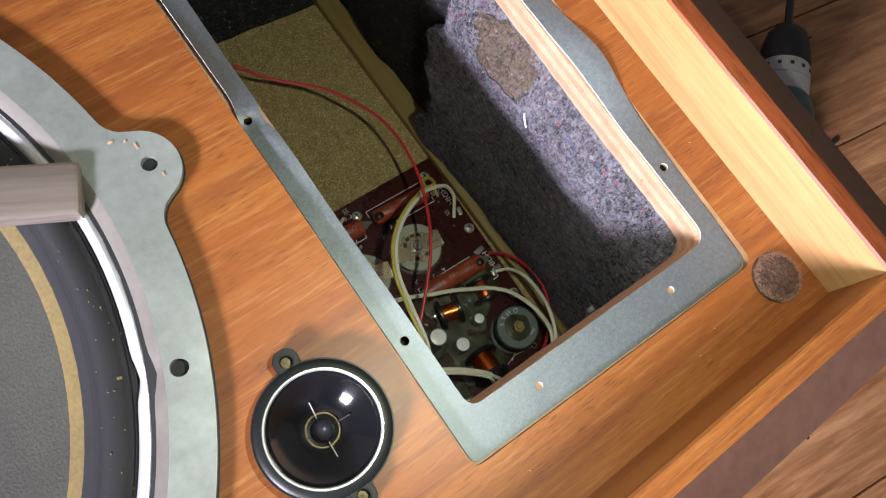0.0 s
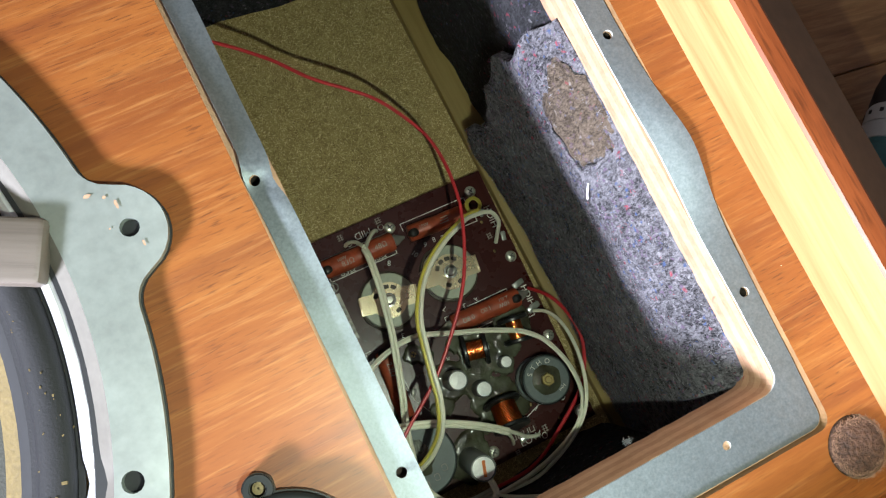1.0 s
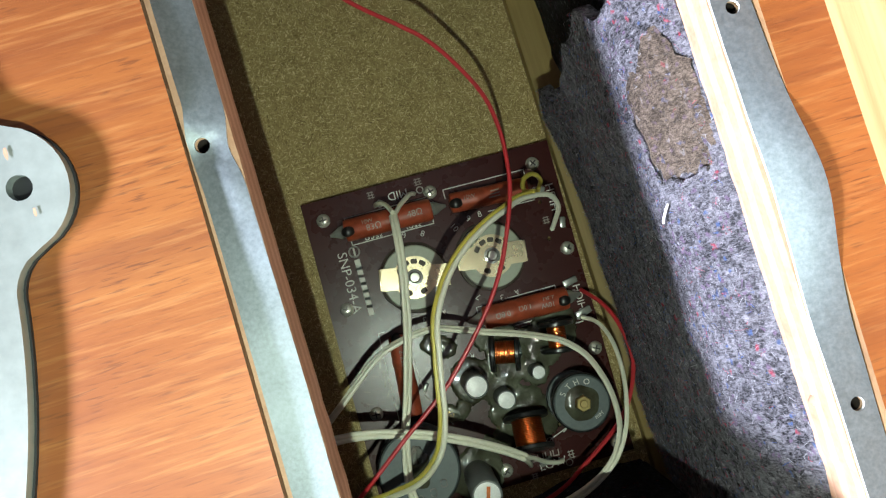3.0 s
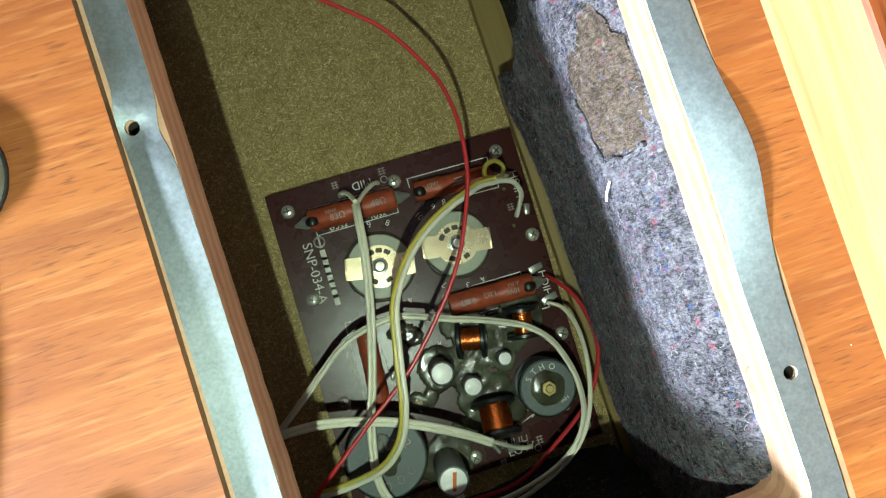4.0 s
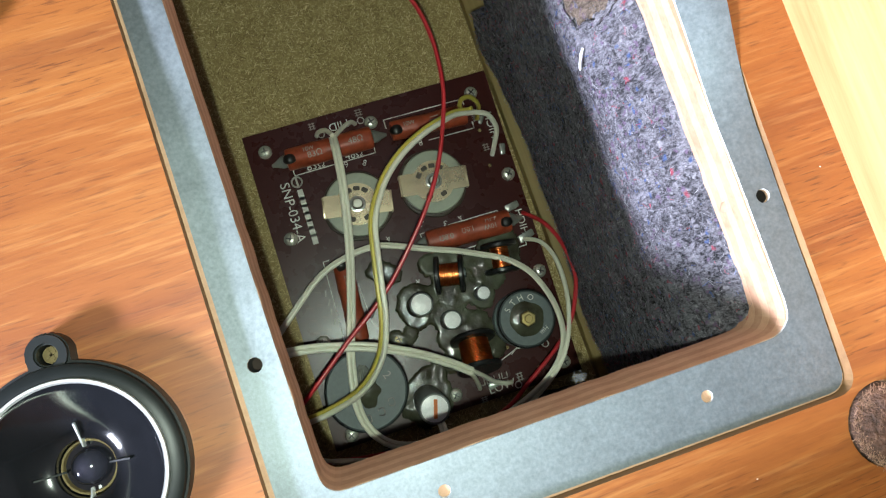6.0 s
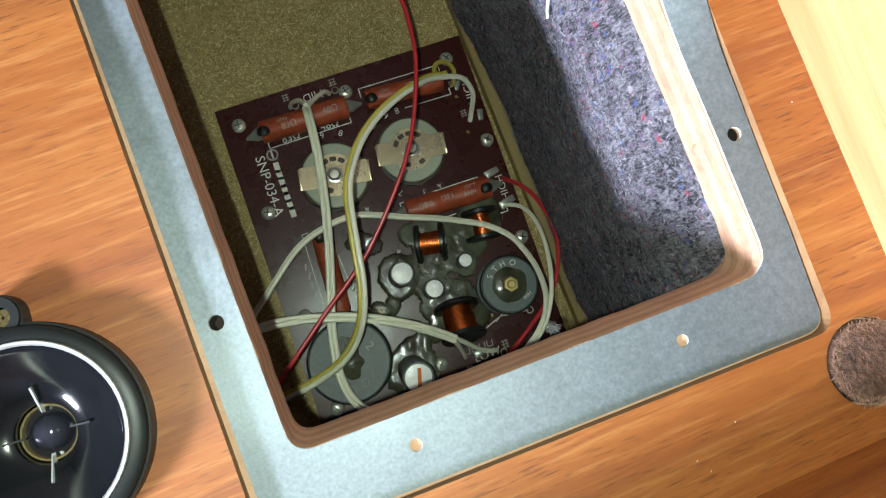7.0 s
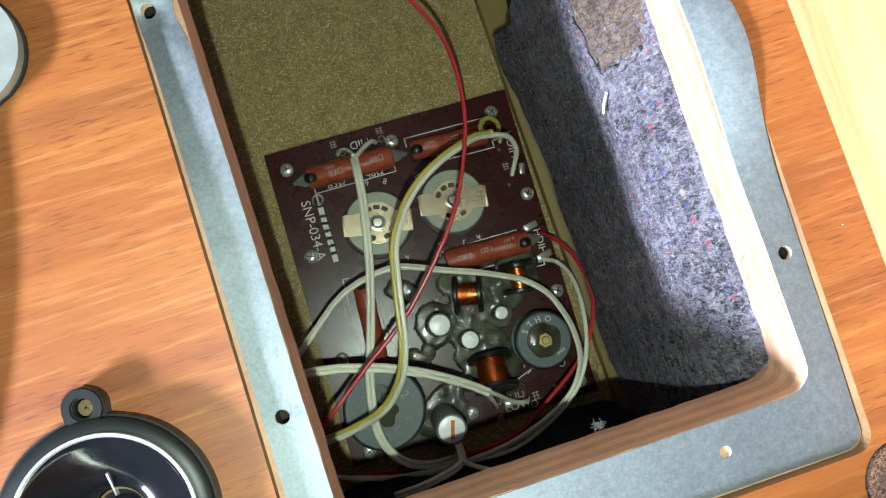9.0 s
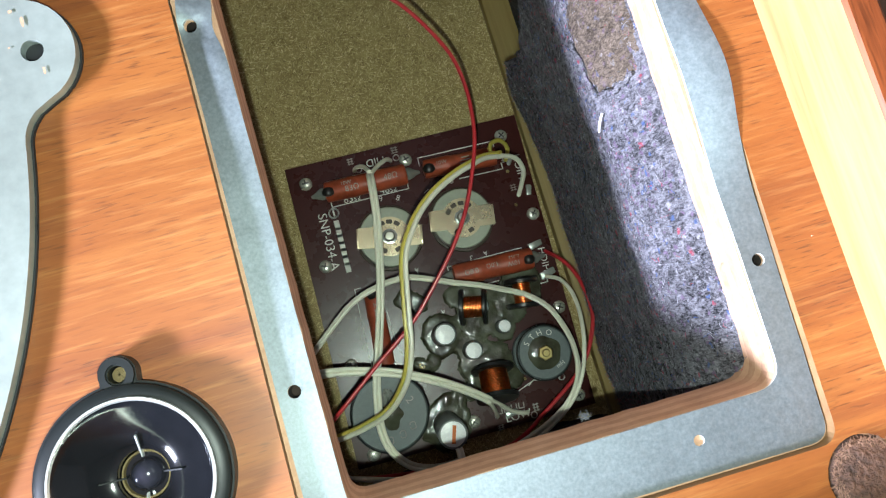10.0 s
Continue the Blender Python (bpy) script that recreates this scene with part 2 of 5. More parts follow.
def felt_material(name, dark, light, flecks=1.0):
    f = Mat(name, 0.95, spec=0.1)
    v = f.coords()
    fine, mid, big = f.noise(f.coords((1, 1.9, 0.7), (0.5, 0, 0)), 800, 4, 0.75, 0.9), f.noise(v, 260, 4, 0.7, 0.8), f.noise(v, 28, 3)
    c = f.mix(0.5, f.ramp(fine, [(0.44, dark), (0.58, light)]), f.ramp(mid, [(0.43, dark), (0.59, light)]))
    c = f.mix(0.2, c, f.ramp(big, [(0.35, dark), (0.65, light)]))
    # coloured shoddy threads: some cells of a fine mosaic take a thread's colour
    warp = f.n("ShaderNodeVectorMath")
    warp.operation = "ADD"
    wn_ = f.n("ShaderNodeTexNoise", Scale=300.0, Detail=2.0)
    f.l(v, wn_.inputs["Vector"])
    sc = f.n("ShaderNodeVectorMath")
    sc.operation = "SCALE"
    sc.inputs["Scale"].default_value = 0.0045
    f.l(wn_.outputs["Color"], sc.inputs[0])
    f.l(v, warp.inputs[0])
    f.l(sc.outputs["Vector"], warp.inputs[1])
    vo = f.n("ShaderNodeTexVoronoi", Scale=560.0)
    f.l(warp.outputs["Vector"], vo.inputs["Vector"])
    sep = f.n("ShaderNodeSeparateColor")
    f.l(vo.outputs["Color"], sep.inputs["Color"])
    k = f.ramp(sep.outputs["Red"], [(0.0, (0.34, 0.04, 0.07)), (0.018, (0.06, 0.10, 0.24)), (0.05, (0.32, 0.31, 0.34)), (0.085, (0.15, 0.10, 0.17)), (0.22, (0.03, 0.03, 0.035)), (0.3, dark)])
    k.node.color_ramp.interpolation = "CONSTANT"
    on = f.ramp(sep.outputs["Red"], [(0.0, (flecks,) * 3), (0.30, (0, 0, 0))])
    on.node.color_ramp.interpolation = "CONSTANT"
    near = f.ramp(vo.outputs["Distance"], [(0.25, (1, 1, 1)), (0.62, (0, 0, 0))])
    m = f.mix(1.0, on, near, "MULTIPLY")
    c = f.mix(m, c, k)
    f.colour(c)
    h = f.mix(0.5, fine, mid)
    f.bump(h, 1.0, 0.0028)
    f.b.inputs["Sheen Weight"].default_value = 0.0
    return f.m


M["felt"] = felt_material("grey_shoddy_felt", (0.004, 0.004, 0.005), (0.27, 0.26, 0.298), 0.8)
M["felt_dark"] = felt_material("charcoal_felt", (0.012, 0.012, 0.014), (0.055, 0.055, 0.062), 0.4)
M["felt_brown"] = felt_material("brown_felt_backing", (0.030, 0.022, 0.016), (0.20, 0.155, 0.122), 0.35)


def chipboard_material():
    f = Mat("chipboard", 0.72, spec=0.3)
    v = f.coords()
    base, fine = f.noise(v, 150, 5, 0.65), f.noise(v, 900, 3, 0.6)
    c = f.ramp(base, [(0.3, (0.228, 0.164, 0.058)), (0.5, (0.302, 0.222, 0.086)), (0.7, (0.368, 0.280, 0.115))])
    c = f.mix(0.2, c, f.ramp(fine, [(0.35, (0.16, 0.115, 0.04)), (0.65, (0.42, 0.345, 0.15))]))
    pale, dull, dark = (0.74, 0.61, 0.34), (0.50, 0.40, 0.18), (0.10, 0.062, 0.02)
    for turn, sc, lo, tone in ((0.2, (330, 1500, 1), 0.665, pale), (1.25, (360, 1600, 1), 0.670, pale), (2.3, (340, 1500, 1), 0.665, pale), (0.75, (420, 1500, 1), 0.64, dull), (1.8, (450, 1700, 1), 0.64, dull), (2.8, (430, 1600, 1), 0.64, dull), (0.5, (500, 1700, 1), 0.69, dark), (2.0, (500, 1700, 1), 0.69, dark)):
        m = f.n("ShaderNodeMapping", Scale=sc)
        f.l(f.coords((1, 1, 1), (0, 0, turn)), m.inputs["Vector"])
        flake = f.noise(m.outputs["Vector"], 1.0, 1, 0.4, 0.4)
        c = f.mix(f.ramp(flake, [(lo, (0, 0, 0)), (lo + 0.035, (0.8, 0.8, 0.8))]), c, tone)
    f.colour(c)
    f.bump(fine, 0.25, 0.0006)
    return f.m


M["chipboard"] = chipboard_material()


def plank_material():
    f = Mat("floor_planks", 0.33)
    info = f.n("ShaderNodeObjectInfo")
    off = f.n("ShaderNodeVectorMath")
    off.operation = "ADD"
    cv = f.n("ShaderNodeCombineXYZ")
    mul = f.n("ShaderNodeMath")
    mul.operation = "MULTIPLY"
    mul.inputs[1].default_value = 37.0
    f.l(info.outputs["Random"], mul.inputs[0])
    f.l(mul.outputs["Value"], cv.inputs["X"])
    f.l(mul.outputs["Value"], cv.inputs["Y"])
    f.l(f.coords((5, 55, 55)), off.inputs[0])
    f.l(cv.outputs["Vector"], off.inputs[1])
    v = off.outputs["Vector"]
    wide, fine = f.noise(v, 0.5, 3, 0.5, 1.2), f.noise(v, 3.2, 6, 0.7, 0.4)
    d, m, l = (0.095, 0.038, 0.014), (0.23, 0.105, 0.042), (0.40, 0.22, 0.10)
    c = f.mix(0.55, f.ramp(wide, [(0.36, d), (0.5, m), (0.64, l)]), f.ramp(fine, [(0.36, d), (0.5, m), (0.64, l)]))
    c = f.mix(0.15, c, f.ramp(info.outputs["Random"], [(0.0, d), (1.0, l)]))
    f.colour(c)
    f.bump(fine, 0.12, 0.0008)
    return f.m


M["plank"] = plank_material()


# ---------------- mesh helpers ----------------
def mesh_of(name, bm, mats):
    bmesh.ops.recalc_face_normals(bm, faces=bm.faces)
    me = bpy.data.meshes.new(name)
    bm.to_mesh(me)
    bm.free()
    for m in mats if isinstance(mats, (list, tuple)) else [mats]:
        me.materials.append(M[m])
    return me


def smooth(me, degrees=35):
    for p in me.polygons:
        p.use_smooth = True
    me.set_sharp_from_angle(angle=radians(degrees))
    return me


def part(name, bm, mats, parent=None, label="", m=None, soft=True):
    me = mesh_of(name, bm, mats)
    if soft:
        smooth(me)
    ob = new(name, me)
    if parent:
        ob.parent = parent
    if m is not None:
        ob.matrix_basis = m
    if label:
        tagged(ob, label)
    return ob


def empty(name, m, label, category, group=""):
    ob = new(name)
    ob.empty_display_size = 0.02
    ob.matrix_world = m
    return tagged(ob, label, category, group)


def rounded(pts, radius, n=6):
    """A closed outline through the corner points, each corner rounded."""
    out = []
    rs = radius if isinstance(radius, (list, tuple)) else [radius] * len(pts)
    for i, p in enumerate(pts):
        a, p, b = Vector(pts[i - 1]), Vector(p), Vector(pts[(i + 1) % len(pts)])
        if rs[i] <= 0:
            out.append(tuple(p))
            continue
        u, v = (a - p).normalized() * rs[i], (b - p).normalized() * rs[i]
        for k in range(n + 1):
            t = k / n
            q = (p + u) * (1 - t) ** 2 + p * 2 * t * (1 - t) + (p + v) * t * t
            out.append(tuple(q))
    return out


def circle(cx, cy, r, n=32, a0=0.0):
    return [(cx + r * math.cos(a0 + 2 * math.pi * i / n), cy + r * math.sin(a0 + 2 * math.pi * i / n)) for i in range(n)]


def plate(outer, holes, z0, z1, bm=None):
    """A flat plate between two heights with holes through it; faces of its sides get material 1."""
    bm = bm or bmesh.new()
    loops = []
    edges = []
    for loop in [outer, *holes]:
        vs = [bm.verts.new((x, y, z1)) for x, y in loop]
        loops.append(vs)
        for i in range(len(vs)):
            edges.append(bm.edges.new((vs[i - 1], vs[i])))
    top = bmesh.ops.triangle_fill(bm, edges=edges, use_beauty=True, use_dissolve=False)
    faces = [g for g in top["geom"] if isinstance(g, bmesh.types.BMFace)]
    low = {v: bm.verts.new((v.co.x, v.co.y, z0)) for vs in loops for v in vs}
    for f in faces:
        bm.faces.new([low[v] for v in reversed(f.verts)])
    for vs in loops:
        for i in range(len(vs)):
            g = bm.faces.new((vs[i - 1], vs[i], low[vs[i]], low[vs[i - 1]]))
            g.material_index = 1
    return bm


def box(x0, x1, y0, y1, z0, z1, bevel=0.0, bm=None, seg=2):
    own = bmesh.new()
    bmesh.ops.create_cube(own, size=1, matrix=Matrix.LocRotScale(((x0 + x1) / 2, (y0 + y1) / 2, (z0 + z1) / 2), None, (x1 - x0, y1 - y0, z1 - z0)))
    if bevel:
        bmesh.ops.bevel(own, geom=own.edges[:], offset=bevel, segments=seg, affect="EDGES", profile=0.5)
    if bm is None:
        return own
    me = bpy.data.meshes.new("tmp")
    own.to_mesh(me)
    own.free()
    bm.from_mesh(me)
    bpy.data.meshes.remove(me)
    return bm


def lathe(profile, n=32, m=None, bm=None, mats=None, closed=False):
    """Turn a profile of (radius, height) round the z axis, then move it by m."""
    bm = bm or bmesh.new()
    m = m or Matrix()
    rings = []
    for r, z in profile:
        if r < 1e-6:
            rings.append([bm.verts.new(m @ Vector((0, 0, z)))])
        else:
            rings.append([bm.verts.new(m @ Vector((r * math.cos(2 * math.pi * i / n), r * math.sin(2 * math.pi * i / n), z))) for i in range(n)])
    for j in range(len(rings) - 1):
        a, b = rings[j], rings[j + 1]
        for i in range(n):
            k = (i + 1) % n
            if len(a) == 1 and len(b) == 1:
                continue
            if len(a) == 1:
                f = bm.faces.new((a[0], b[i], b[k]))
            elif len(b) == 1:
                f = bm.faces.new((a[i], b[0], a[k]))
            else:
                f = bm.faces.new((a[i], b[i], b[k], a[k]))
            if mats:
                f.material_index = mats[j]
    return bm


def spline(pts, step=0.003):
    """Catmull-Rom points through pts, a few millimetres apart."""
    P = [Vector(p) for p in pts]
    P = [P[0] * 2 - P[1], *P, P[-1] * 2 - P[-2]]
    out = []
    for i in range(1, len(P) - 2):
        a, b, c, d = P[i - 1:i + 3]
        n = max(2, int((c - b).length / step))
        for k in range(n):
            t = k / n
            out.append(0.5 * (2 * b + (c - a) * t + (2 * a - 5 * b + 4 * c - d) * t * t + (3 * b - a - 3 * c + d) * t ** 3))
    out.append(P[-2])
    return out


def tube(pts, r, n=8, bm=None, side=0.0, raw=False, mat=0):
    """A round tube along a path; side moves it sideways in the level plane."""
    bm = bm or bmesh.new()
    C = [Vector(p) for p in pts] if raw else spline(pts)
    rings = []
    for i, p in enumerate(C):
        t = (C[min(i + 1, len(C) - 1)] - C[max(i - 1, 0)]).normalized()
        u = t.cross(Vector((0, 0, 1)))
        if u.length < 1e-4:
            u = Vector((1, 0, 0))
        u.normalize()
        v = u.cross(t).normalized()
        o = p + u * side
        rings.append([bm.verts.new(o + (u * math.cos(2 * math.pi * k / n) + v * math.sin(2 * math.pi * k / n)) * r) for k in range(n)])
    for a, b in zip(rings[:-1], rings[1:]):
        for k in range(n):
            f = bm.faces.new((a[k], b[k], b[(k + 1) % n], a[(k + 1) % n]))
            f.material_index = mat
    for ring in (rings[0], rings[-1]):
        bm.faces.new(ring).material_index = mat
    return bm


def text_mesh(body, size, m, bm=None):
    """Built-in-font letters as flat mesh, added to bm at the pose m."""
    bm = bm or bmesh.new()
    cu = bpy.data.curves.new("letters", "FONT")
    cu.body, cu.size, cu.align_x, cu.align_y, cu.extrude = body, size, "CENTER", "CENTER", 0.0
    cu.resolution_u = 3
    ob = bpy.data.objects.new("letters", cu)
    scene.collection.objects.link(ob)
    me = bpy.data.meshes.new_from_object(ob.evaluated_get(bpy.context.evaluated_depsgraph_get()))
    me.transform(m)
    bm.from_mesh(me)
    bpy.data.objects.remove(ob)
    bpy.data.curves.remove(cu)
    bpy.data.meshes.remove(me)
    return bm


def stroke(pts, w, z, bm=None):
    """A flat printed line through points."""
    bm = bm or bmesh.new()
    for a, b in zip(pts[:-1], pts[1:]):
        a, b = Vector(a), Vector(b)
        t = (b - a).normalized()
        u = Vector((-t.y, t.x)) * w / 2
        a, b = a - t * w / 2, b + t * w / 2
        vs = [bm.verts.new((q.x, q.y, z)) for q in (a + u, b + u, b - u, a - u)]
        bm.faces.new(vs)
    return bm


# ---------------- room ----------------
FLOOR = -0.245
RX0, RX1, RY0, RY1, RZ = -2.3, 2.7, -2.5, 2.5, 2.2


def room():
    fl = part("floor", box(RX0, RX1, RY0, RY1, FLOOR - 0.05, FLOOR - 0.004), "plank", soft=False)
    tagged(fl, "brown wood plank floor with fine grain", "floor", kind="structure")
    ce = part("ceiling", box(RX0, RX1, RY0, RY1, RZ, RZ + 0.1), "wall", soft=False)
    tagged(ce, "plain beige ceiling of the room", "ceiling", kind="structure")
    t = 0.12
    for name, b in (("wall_east", (RX1, RX1 + t, RY0, RY1)), ("wall_north", (RX0 - t, RX1 + t, RY1, RY1 + t)), ("wall_south", (RX0 - t, RX1 + t, RY0 - t, RY0))):
        w = part(name, box(*b, FLOOR, RZ), "wall", soft=False)
        tagged(w, "plain beige painted room wall", "wall", kind="structure")
    # the window wall, with its opening
    y0, y1, z0, z1 = WINDOW.y - 0.35, WINDOW.y + 0.35, WINDOW.z - 0.3, WINDOW.z + 0.3
    bm = bmesh.new()
    for b in ((RY0, y0, FLOOR, RZ), (y1, RY1, FLOOR, RZ), (y0, y1, FLOOR, z0), (y0, y1, z1, RZ)):
        box(RX0 - t, RX0, b[0], b[1], b[2], b[3], bm=bm)
    tagged(part("wall_west", bm, "wall", soft=False), "beige room wall with the window opening", "wall", kind="structure")
    bm = bmesh.new()
    for b in ((y0, y0 + 0.04, z0, z1), (y1 - 0.04, y1, z0, z1), (y0 + 0.04, y1 - 0.04, z0, z0 + 0.04), (y0 + 0.04, y1 - 0.04, z1 - 0.04, z1)):
        box(RX0 - 0.09, RX0 - 0.04, b[0], b[1], b[2], b[3], 0.004, bm=bm)
    tagged(part("window_1", bm, "wall", soft=False), "beige window frame letting in daylight", "window", kind="structure")
    return fl


floor = room()


# ---------------- loudspeaker cabinet ----------------
CX1, CY0 = 0.189, -0.112                 # outer right and lower sides
CX0, CY1 = -0.471, 0.330                 # outer left and upper sides
IX1, IY0, IX0, IY1 = 0.161, -0.087, -0.443, 0.305   # inner faces of the raised rim
TOPZ, BAF = 0.040, 0.0034                # top of the rim, front of the baffle
BACK = -0.2225
WC, WR = (-0.246, 0.109), 0.198          # woofer
TC = (-0.0437, -0.0095)                  # tweeter

cabinet = empty("speaker_cabinet", pose(0, 0, 0), "teak veneered loudspeaker cabinet lying on its back, drivers partly removed", "loudspeaker")

REBATE = rounded([(-0.0073, -0.0536), (0.1412, -0.0576), (0.1440, 0.0700), (0.1452, 0.2730), (-0.0030, 0.2730), (-0.0046, 0.0850)], [0.005, 0.006, 0.01, 0.006, 0.006, 0.01])
CUT = rounded([(0.0056, -0.0355), (0.1325, -0.0386), (0.1340, 0.2500), (0.0084, 0.2500)], [0.006, 0.008, 0.008, 0.008])
SCREWS = [(0.0, 0.0), (-0.0002, 0.1081), (0.1373, -0.0028), (0.1385, 0.1035), (0.0331, -0.0443), (0.1039, -0.0461), (0.0, 0.214), (0.1375, 0.212)]
WOOFER_HOLE = circle(*WC, 0.177, 72)
TWEETER_HOLE = circle(*TC, 0.0195, 36)
PLUG = (0.1455, -0.0683)
OUT = [(IX0, IY0), (IX1, IY0), (IX1, IY1), (IX0, IY1)]


def dense(loop, step=0.004):
    out = []
    for i, a in enumerate(loop):
        b = loop[(i + 1) % len(loop)]
        k = max(1, int(math.dist(a, b) / step))
        out += [(a[0] + (b[0] - a[0]) * j / k, a[1] + (b[1] - a[1]) * j / k) for j in range(k)]
    return out


def build_cabinet():
    part("baffle_face", plate(OUT, [REBATE, WOOFER_HOLE, TWEETER_HOLE, circle(*PLUG, 0.0112, 28)], -0.001, BAF), ["veneer", "rebate_wall"], cabinet, "teak veneered front panel with a rebate", soft=False)
    n, thick = 6, 0.0225
    for i in range(n):
        z1 = -0.001 - i * thick / n
        z0 = z1 - thick / n
        # slightly wandering saw cut, leaning inward at its lower side
        hole = [(x + 0.00030 * noise.noise(Vector((x * 150, y * 150, 3.0))), y + 0.00030 * noise.noise(Vector((x * 150, y * 150, 50.0)))) for x, y in dense(CUT, 0.003)]
        small = [circle(x, y, 0.0019, 12) for x, y in SCREWS if x < 0.02 or x > 0.12] if i < 4 else []
        bm = plate(OUT, [hole, WOOFER_HOLE, TWEETER_HOLE, *small], z0, z1)
        for v in bm.verts:
            if 0.0050 < v.co.x < 0.134 and -0.041 < v.co.y < -0.02:
                v.co.y += 0.0018 * (-0.001 - v.co.z) / thick
        part("ply_layer", bm, ["ply_a", "ply_a" if i % 2 == 0 else "ply_b"], cabinet, soft=False)
    part("back_panel", box(CX0 + 0.01, CX1 - 0.01, CY0 + 0.01, CY1 - 0.01, BACK - 0.018, BACK), "chipboard", cabinet, "raw chipboard back panel", soft=False)
    # dark cups added in the ply holes to paint their inner shade
    for x, y in SCREWS:
        if x < 0.02 or x > 0.12:
            part("hole_shade_cup", lathe([(0.00185, -0.0012), (0.0017, -0.008), (0, -0.0085)], 12), "hole", cabinet, m=pose(x, y, 0))
    # sides below the rim
    for b in ((IX1 + 0.002, CX1, CY0, CY1), (CX0, IX0 - 0.002, CY0, CY1), (IX0 - 0.002, IX1 + 0.002, CY0, IY0 - 0.002), (IX0 - 0.002, IX1 + 0.002, IY1 + 0.002, CY1)):
        part("side_panel", box(*b, FLOOR, BAF - 0.002), "veneer", cabinet, soft=False)
    # raised rim: inner lining, narrow top and outer chamfer, mitred at the corners
    prof = [(0.0, -0.02), (0.0, TOPZ - 0.001), (0.001, TOPZ), (0.0085, TOPZ), (0.0095, TOPZ - 0.0006), (0.0278, 0.0300), (0.028, -0.004), (0.004, -0.02)]
    sides = [((IX1, IY0), (IX1, IY1), (1, 0)), ((IX0, IY0), (IX1, IY0), (0, -1)), ((IX0, IY0), (IX0, IY1), (-1, 0)), ((IX0, IY1), (IX1, IY1), (0, 1))]
    for (ax, ay), (bx, by), (ux, uy) in sides:
        bm = bmesh.new()
        rings = []
        for ex, ey, s in ((ax, ay, -1), (bx, by, 1)):
            ring = []
            for d, z in prof:
                mx, my = (0, s * d) if ux else (s * d, 0)
                ring.append(bm.verts.new((ex + ux * d + mx, ey + uy * d + my, z)))
            rings.append(ring)
        k = len(prof)
        for i in range(k):
            f = bm.faces.new((rings[0][i], rings[0][(i + 1) % k], rings[1][(i + 1) % k], rings[1][i]))
            f.material_index = 1 if i == 0 else 2 if i == 4 else 0
        bm.faces.new(rings[0])
        bm.faces.new(rings[1])
        right = ux == 1 or ux == -1
        part("raised_rim", bm, ["moulding" if right else "veneer", "edge_wood" if right else "veneer", "dark_edge"], cabinet, "raised front rim with dark chamfer", soft=False)
    # batten in the corner behind the felt
    part("corner_batten", box(0.1365, 0.163, -0.0885, 0.300, BACK, -0.2145, 0.0012), "batten", cabinet, "pale softwood corner batten")


build_cabinet()


def ply_tear():
    bm = lathe([(0.0, 0.0016), (0.0012, 0.0012), (0.0021, 0.0002), (0.0024, -0.0008)], 14)
    for v in bm.verts:
        v.co.x *= 1.5
        v.co += 0.0007 * Vector((noise.noise(v.co * 700), noise.noise(v.co * 700 + Vector((3, 0, 0))), noise.noise(v.co * 900)))
    part("ply_tear", bm, "ply_b", cabinet, "torn splintered spot on the plywood edge", m=pose(0.1334, -0.0024, -0.0125, 0, -90, 0) @ pose(0, 0, 0, 0, 0, 25))


ply_tear()


def felt_plug():
    bm = lathe([(0, 0.0058), (0.003, 0.0062), (0.007, 0.0061), (0.0096, 0.0050), (0.0106, 0.002), (0.0106, -0.0008), (0, -0.0008)], 28)
    for v in bm.verts:
        v.co.z += 0.0007 * noise.noise(v.co * 600)
    ob = part("felt_plug", bm, "plugfelt", m=pose(PLUG[0], PLUG[1], 0))
    tagged(ob, "round fuzzy brown felt plug set in the front panel", "felt plug")
    bm = bmesh.new()
    rnd = random.Random(4)
    for i in range(1500):
        a, r = rnd.uniform(0, 6.283), 0.0106 * rnd.random() ** 0.3
        p = Vector((r * math.cos(a), r * math.sin(a), 0.0058 - 0.0008 * (r / 0.0106) ** 2))
        rim = r > 0.0096
        d = Vector((math.cos(a) * 0.5 + rnd.gauss(0, 1.0), math.sin(a) * 0.5 + rnd.gauss(0, 1.0), 0.1)).normalized() * rnd.uniform(0.0005, 0.0017)
        tube([p, p + d * 0.5 + Vector((0, 0, 0.0002)), p + d], 0.00007 if rim else 0.000035, 3, bm, raw=True)
    tagged(part("fuzz", bm, "plughair", ob), kind="stuff")


felt_plug()


